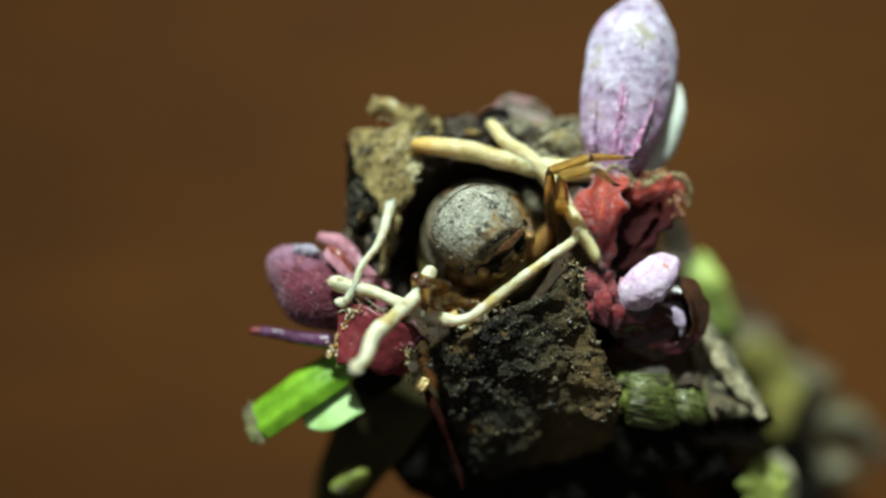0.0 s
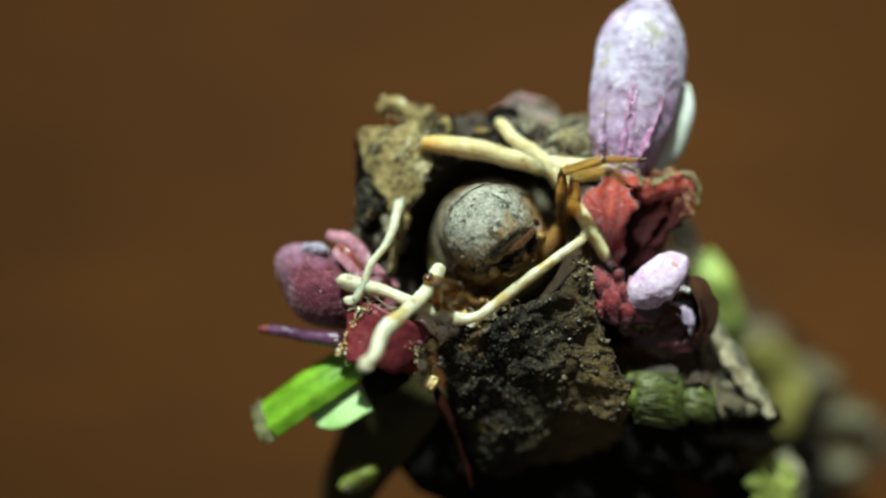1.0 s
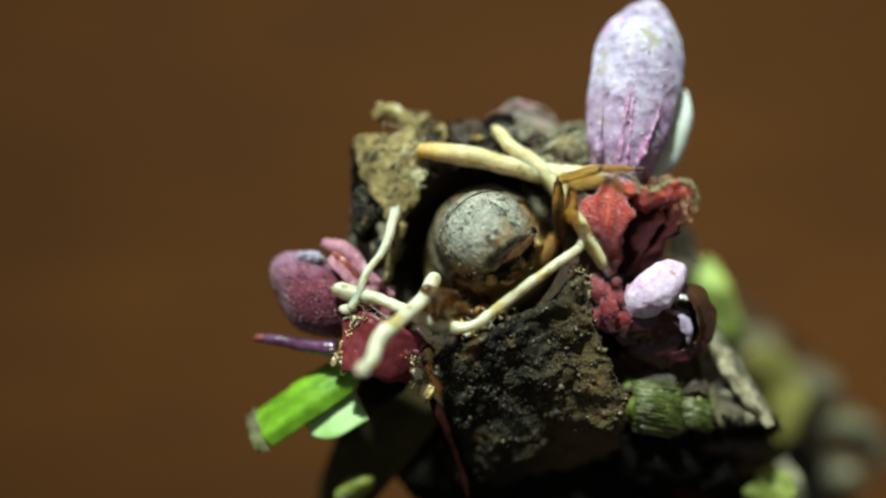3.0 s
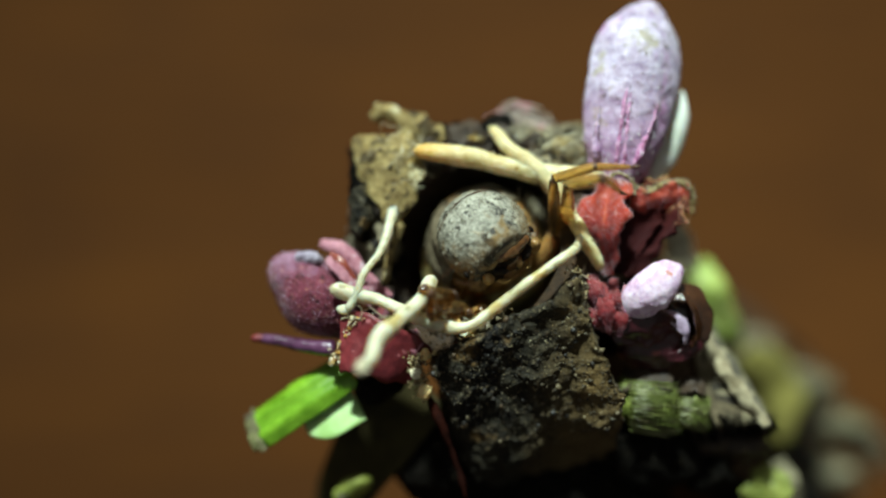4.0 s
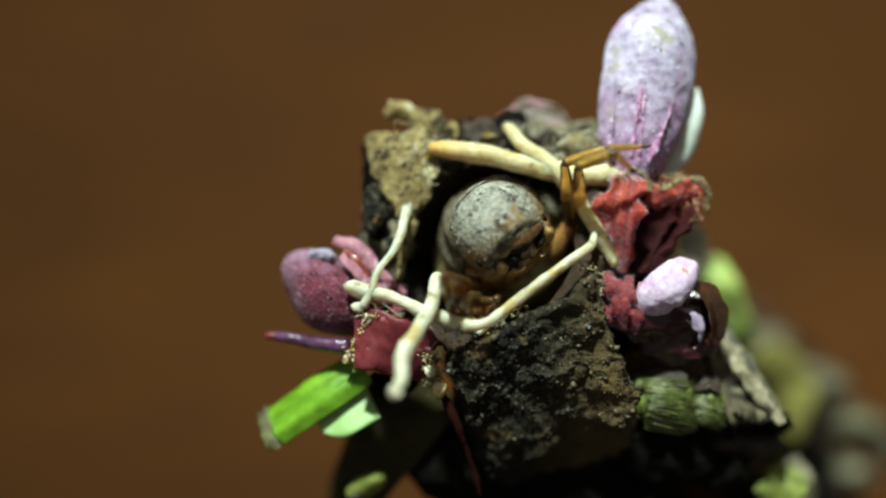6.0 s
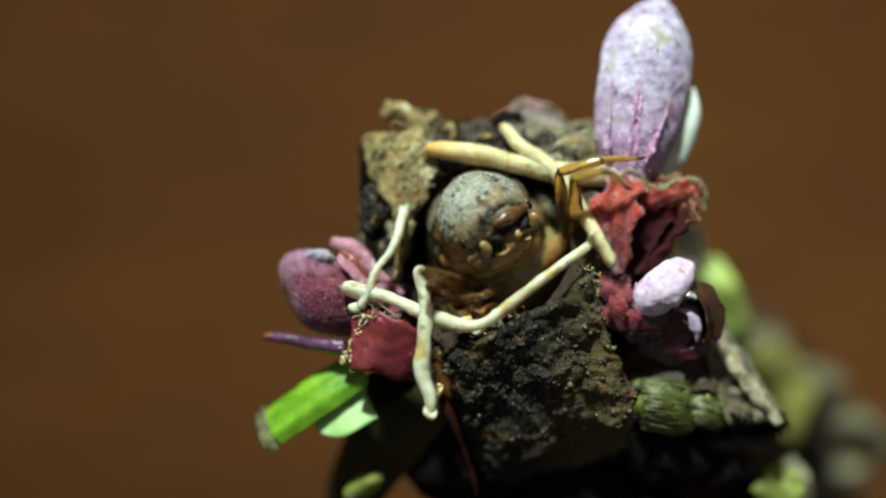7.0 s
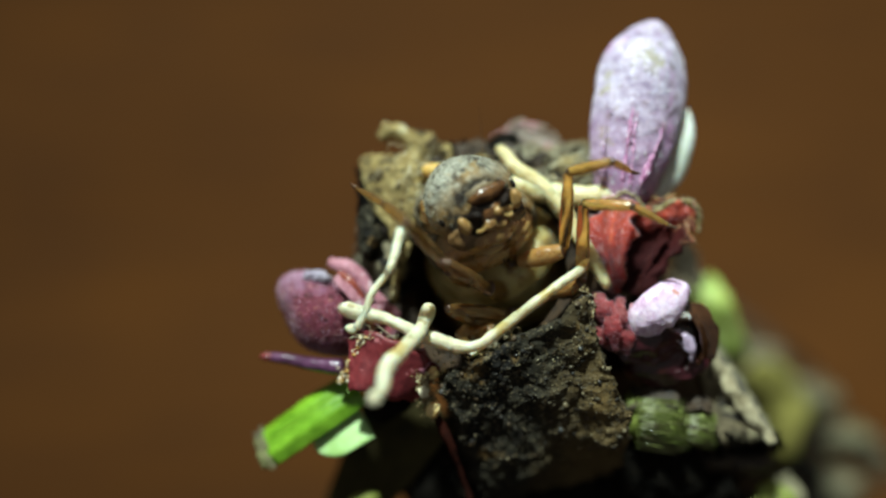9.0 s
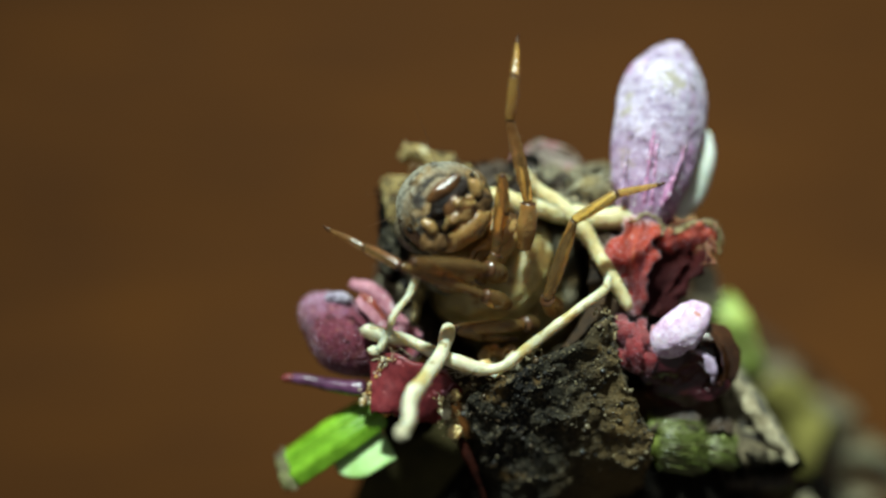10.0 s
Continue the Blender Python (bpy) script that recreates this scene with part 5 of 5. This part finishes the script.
def build_head():
    skull = blob((0, 0, 0), (0.81, 0.78, 0.90), None, ((0.035, 1.5), (0.010, 9)), 5)
    # the face is flatter and narrows towards the mouth
    skull = ([Vector((v.x * (1 - 0.16 * max(v.z, 0)), v.y * (1 - 0.12 * max(v.z, 0)), v.z if v.z < 0.52 else 0.52 + (v.z - 0.52) * 0.3)) for v in skull[0]], skull[1])
    head = limb("head", skull, SKULL, larva, "mottled grey-brown rounded head")
    limb("mouth", blob((0.06, -0.12, 0.55), (0.62, 0.36, 0.15), None, ((0.05, 4),), 4), JAW, head, "dark mouth opening")
    limb("clypeus", rough_up(blob((0.06, 0.30, 0.50), (0.36, 0.16, 0.125), None, ((0.05, 3), (0.02, 8)), 4)), CLYPEUS, head, "brown face plate above the lip")
    limb("labrum", rough_up(blob((0.16, 0.22, 0.58), (0.37, 0.14, 0.13), Matrix.Rotation(radians(-3), 3, "Z"), ((0.05, 3), (0.02, 7)), 4)), LABRUM, head, "glossy orange-brown upper lip")
    limb("labium", rough_up(blob((0.16, -0.17, 0.58), (0.31, 0.27, 0.17), None, ((0.04, 3), (0.02, 8)), 4)), LABRUM, head, "brown lower lip")
    for x, y, z, r in ((0.22, -0.11, 0.71, 0.11), (-0.01, -0.25, 0.68, 0.14), (0.36, -0.20, 0.66, 0.10), (0.17, -0.34, 0.67, 0.13)):
        limb("labium_lobe", blob((x, y, z), (r, r * 0.9, r * 0.6), None, ((0.05, 4), (0.02, 9)), 4), PALE_LOBE, head, "cream lower lip lobe")
    limb("chin", rough_up(blob((0.02, -0.52, 0.36), (0.56, 0.26, 0.34), None, ((0.05, 3), (0.02, 7)), 4)), BROWNSKIN, head, "brown translucent chin skin")
    for s in (-1, 1):
        x = 0.08 + s * 0.20
        limb("mandible", rough_up(tube([(0.10 + s * 0.36, 0.0, 0.60), (0.10 + s * 0.26, 0.0, 0.70), (x - s * 0.06, -0.06, 0.74)], [0.08, 0.07, 0.025], 20, 12, 0.1), (0.02, 6)), JAW, head, "black jaw")
        limb("maxilla", blob((0.09 + s * 0.50, -0.10, 0.61), (0.11, 0.175, 0.11), Matrix.Rotation(radians(-s * 14), 3, "Z"), ((0.025, 5),), 4), PALE_LOBE, head, "pale cream oval mouth lobe")
        limb("palp", tube([(0.08 + s * 0.34, -0.28, 0.64), (0.08 + s * 0.27, -0.24, 0.80), (0.08 + s * 0.16, -0.15, 0.86)], [0.04, 0.032, 0.016], 16, 10, 0.08), PALP, head, "tan palp")
        limb("cheek", rough_up(blob((s * 0.44, -0.34, 0.46), (0.30, 0.26, 0.17), Matrix.Rotation(radians(s * 30), 3, "Z"), ((0.05, 4), (0.02, 9)), 4)), FACE, head, "brown cheek plate")
        limb("eye", blob((s * 0.70, 0.06, 0.40), (0.045, 0.075, 0.075), None, ((0.02, 6),), 3), JAW, head, "small black eye")
    arc = [radians(20 + 8 * k) for k in range(31)]
    for z, r in ((-0.52, 0.672),):
        limb("head_seam", tube([(math.cos(a) * r, math.sin(a) * r * 0.965, z + 0.03 * math.sin(3 * a)) for a in arc], [0.006, 0.012, 0.014, 0.012, 0.006], 80, 6, 0.3), CLAW, head, "thin dark seam round the back of the head")
    limb("bristle", join(hairs(skull, 60, 0.15, 0.005, 31, lambda p: p.y > -0.2), *(tube([root, Vector(root) + Vector(way) * 0.5, Vector(root) + Vector(way) + Vector((-0.06, 0, 0.05))], [0.007, 0.005, 0.002], 14, 5, 0) for root, way in (((0.36, 0.62, 0.36), (0.42, 0.98, -0.10)), ((0.16, 0.72, 0.30), (0.16, 0.62, 0.10)), ((-0.44, 0.60, 0.28), (-0.36, 0.40, 0.05)), ((-0.30, 0.66, 0.34), (-0.16, 0.42, 0.10)), ((-0.66, 0.36, 0.30), (-0.50, 0.22, 0.10))))), CLAW, head, "fine dark bristles", kind="stuff")
    limb("grain", grains(skull, 1300, 0.0085, 43, lambda p: p.y > -0.12 and p.z > -0.6), HEADGRIT, head, "glinting pale and dark skin grains", kind="stuff")
    return head


HEAD = build_head()


def segment(name, r, length, material, label, plate, folds=0):
    """One body ring, along its own z, with a plate on its back (+y)."""
    loops, n, m = [], 24, 36
    for i in range(n + 1):
        s = -1 + 2 * i / n
        k = (1 - 0.35 * abs(s) ** 3 + 0.035 * math.sin(s * 11) * (1 - abs(s))) * r
        loops.append([Vector((math.cos(2 * math.pi * j / m) * k, math.sin(2 * math.pi * j / m) * k * 0.92, s * length / 2)) for j in range(m)])
    ring = limb(name, rough_up(rings(loops), (0.09, 1.6), (0.03, 5), (0.012, 12)), material, larva, label)
    for k in range(folds):
        z = length * (0.30 - 0.34 * k)
        arc = [math.radians(-165 + 15 * j) for j in range(11)]
        way = [Vector((math.cos(a) * r * 0.97, math.sin(a) * r * 0.89, z + 0.05 * math.sin(3 * a + k))) for a in arc]
        limb("skin_fold", rough_up(tube(way, [0.03, 0.08, 0.09, 0.08, 0.09, 0.07, 0.03], 44, 10, 0.25), (0.05, 4)), BROWNSKIN if folds > 1 else CHEST, ring, "brown translucent skin fold")
    if plate:
        shell = []
        for i in range(n + 1):
            s = -1 + 2 * i / n
            k = (1 - 0.3 * abs(s) ** 3) * r
            arc = [math.pi * (-0.12 + 1.24 * j / 20) for j in range(21)]
            shell.append([Vector((math.cos(a) * k * 1.07, math.sin(a) * k * 1.02, s * length * 0.53)) for a in arc] + [Vector((math.cos(a) * k * 0.98, math.sin(a) * k * 0.90, s * length * 0.47)) for a in arc[::-1]])
        limb("back_plate", rough_up(rings(shell), (0.02, 4)), PLATE, ring, "grey-brown hardened back plate")
    return ring


RINGS = [segment("prothorax", 0.88, 0.75, BROWNSKIN, "brown first chest ring", True),
         segment("mesothorax", 1.0, 0.9, CHEST, "tan second chest ring", True, 2),
         segment("metathorax", 1.20, 1.15, BELLY, "pale third chest ring", False),
         segment("abdomen", 1.26, 3.2, BELLY, "pale soft abdomen", False)]

LEG_SIZES = {
    "front_right": ((0.6, 1.35, 0.65, 0.5), 0.09), "middle_right": ((0.85, 1.45, 0.75, 0.66), 0.10), "hind_right": ((0.75, 1.45, 0.85, 0.75), 0.105),
    "front_left": ((0.7, 1.55, 0.75, 0.7), 0.095), "middle_left": ((0.7, 1.4, 0.65, 0.5), 0.11), "hind_left": ((0.6, 1.3, 0.65, 0.5), 0.105)}
# which joints bend out of the mouth and which back
TOWARDS = {key: (1, 1, 1 if key in ("middle_right", "hind_right") else -1, -1) for key in LEG_SIZES}


def build_leg(key):
    sizes, thick = LEG_SIZES[key]
    tips = {"middle_right": DUSKY_AMBER, "hind_right": AMBER}.get(key, LEGBROWN)
    shapes = (("leg", (0.95, 1.4, 1.0)), ("femur", (0.85, 1.18, 1.1, 0.72)), ("tibia", (0.78, 0.95, 0.92, 0.76)), ("tarsus", (0.68, 0.66, 0.52, 0.28)))
    made = []
    for (name, prof), ln in zip(shapes, sizes):
        parent = larva if not made else made[0]
        geo = tube([(0, 0, -0.03), (0, 0.02, ln * 0.5), (0, 0, ln + 0.03)], [q * thick * (1.25 if name == "leg" else 1) for q in prof], 40, 16, 0.05)
        skin = len(geo[1])
        spines = hairs(geo, 14 if name in ("tibia", "femur") else 6, 0.10, 0.006, int(ln * 100), None, (0, 0, 0.9))
        ob = limb(name, join(geo, spines), tips if name in ("tibia", "tarsus") else BROWNSKIN if name == "leg" and key in ("middle_right", "hind_right") else LEGBROWN, parent, {"leg": "jointed translucent brown leg"}.get(name, ""))
        ob.data.materials.append(CLAW)
        for f in ob.data.polygons:
            joint = f.center.z < 0.02 * MM or f.center.z > (ln - 0.015) * MM
            f.material_index = 1 if f.index >= skin or joint else 0
        made.append(ob)
    ln = sizes[3]
    limb("claw", tube([(0, 0, ln), (0.0, 0.03, ln + 0.08), (0.0, 0.10, ln + 0.13)], [0.045, 0.03, 0.008], 8, 6, 0), CLAW, made[0], "dark claw")
    return made


LEGS = {key: build_leg(key) for key in LEG_SIZES}
for key, made in LEGS.items():
    claw = [o for o in made[0].children if o.name.startswith("claw")][0]
    made.append(claw)

# ---------------------------------------------------------------- the loose rootlet
ROOTLET_KEYS = [
    # seconds, upper end, heading in the mouth plane, lean out of it
    (0.0, (0.04, -0.38, 0.55), -127.3, 36), (2.0, (0.02, -0.36, 0.55), -127.6, 38), (5.5, (-0.10, -0.47, 0.55), -124.5, 48),
    (6.8, (-0.39, -0.27, 0.75), -86.0, 8), (7.0, (-0.45, -0.27, 0.75), -85.5, 6), (7.2, (-0.40, -0.24, 0.75), -87.0, 20),
    (7.5, (-0.16, -0.30, 0.70), -104.2, 26), (8.0, (-0.10, -0.35, 0.65), -114.2, 28), (8.6, (-0.08, -0.45, 0.62), -119.5, 43),
    (9.3, (-0.26, -0.62, 0.6), -121.6, 50), (10.0, (-0.24, -0.53, 0.6), -115.5, 44)]
rootlet = new("loose_rootlet")
rootlet.empty_display_size = 0.001
tagged(rootlet, "loose knobbly white rootlet hanging over the case rim", "root")
limb("strand", tube([(0, 0, 0), (0.35, 0.06, -0.03), (0.85, 0.07, 0.02), (1.3, 0.0, 0.03), (1.8, -0.09, 0.0), (2.25, 0.02, 0.02), (2.55, 0.0, 0)], [0.115, 0.125, 0.13, 0.13, 0.132, 0.115, 0.08], 90, 18, 0.07), WHITE_ROOT, rootlet)
part("root_tip", blob((2.5, 0.0, 0.0), (0.13, 0.11, 0.11), None, ((0.06, 6),), 3), HUSK, rootlet, "torn pale tip")


# ---------------------------------------------------------------- what moves
def body_poses(t, head, face, back):
    """Poses of the larva, its head and its rings in case space."""
    h = basis(face, back, head)
    out_of = min(max((head[1] - 0.2) / 1.3, 0), 1)
    root, bend = Vector((1.35, -0.55, -3.6)), Vector((0.96, -0.3, -1.0)).lerp(Vector((1.3, -0.25, -0.35)), out_of)
    bend.x += 0.4 * out_of * min(head[0] - 0.45, 0)
    neck = Vector(head) - Vector(face).normalized() * 0.55 + Vector((0.25, -0.20, -0.22)) * (1 - out_of)
    out = []
    for s in (0.98, 0.80, 0.60, 0.22):
        p = root.lerp(bend, s).lerp(bend.lerp(neck, s), s)
        d = (bend - root).lerp(neck - bend, s)
        out.append(basis(d, back, p))
    return metres(out[1]), metres(h), [metres(m) for m in out]


def leg_poses(key, row):
    """Poses of a leg's pieces in case space, kept end to end."""
    t, w, *marks = row
    sizes = LEG_SIZES[key][0]
    p, out = Vector((*marks[0], w)), []
    for k, size in enumerate(sizes):
        d = Vector((*marks[k + 1], 0)) - Vector((p.x, p.y, 0))
        flat = min(d.length, size * 0.97)
        d = d.normalized() * flat
        d.z = TOWARDS[key][k] * math.sqrt(size * size - flat * flat) * 0.8
        d.normalize()
        out.append(metres(basis(d, (0.25, 0.15, 0.95), p)))
        p = p + d * size
    return out


def blend(rows, t):
    """The larva's row at t, between two given rows."""
    for lo, hi in zip(rows, rows[1:]):
        if lo[0] <= t <= hi[0]:
            s = (t - lo[0]) / (hi[0] - lo[0])
            return (t, *(Vector(a).lerp(Vector(b), s) for a, b in zip(lo[1:], hi[1:])))


def motions():
    stands = {row[0]: body_poses(*row) for row in LARVA_KEYS}
    walk(larva, [(t, SPACE @ m[0]) for t, m in stands.items()])
    walk(HEAD, [(t, m[0].inverted() @ m[1]) for t, m in stands.items()])
    for k, ring in enumerate(RINGS):
        walk(ring, [(t, m[0].inverted() @ m[2][k]) for t, m in stands.items()])
    for key, pieces in LEGS.items():
        times = [row[0] for row in LEG_KEYS[key]]
        poses = [leg_poses(key, row) for row in LEG_KEYS[key]]
        bodies = [body_poses(*blend(LARVA_KEYS, t))[0] for t in times]
        walk(pieces[0], [(t, b.inverted() @ m[0]) for t, b, m in zip(times, bodies, poses)])
        for k in (1, 2, 3):
            walk(pieces[k], [(t, m[0].inverted() @ m[k]) for t, m in zip(times, poses)])
        walk(pieces[4], [(t, m[0].inverted() @ m[3]) for t, m in zip(times, poses)])
    walk(rootlet, [(t, SPACE @ metres(Matrix.Translation(p) @ Matrix.Rotation(radians(h), 4, "Z") @ Matrix.Rotation(radians(-lean), 4, "Y"))) for t, p, h, lean in ROOTLET_KEYS])


motions()
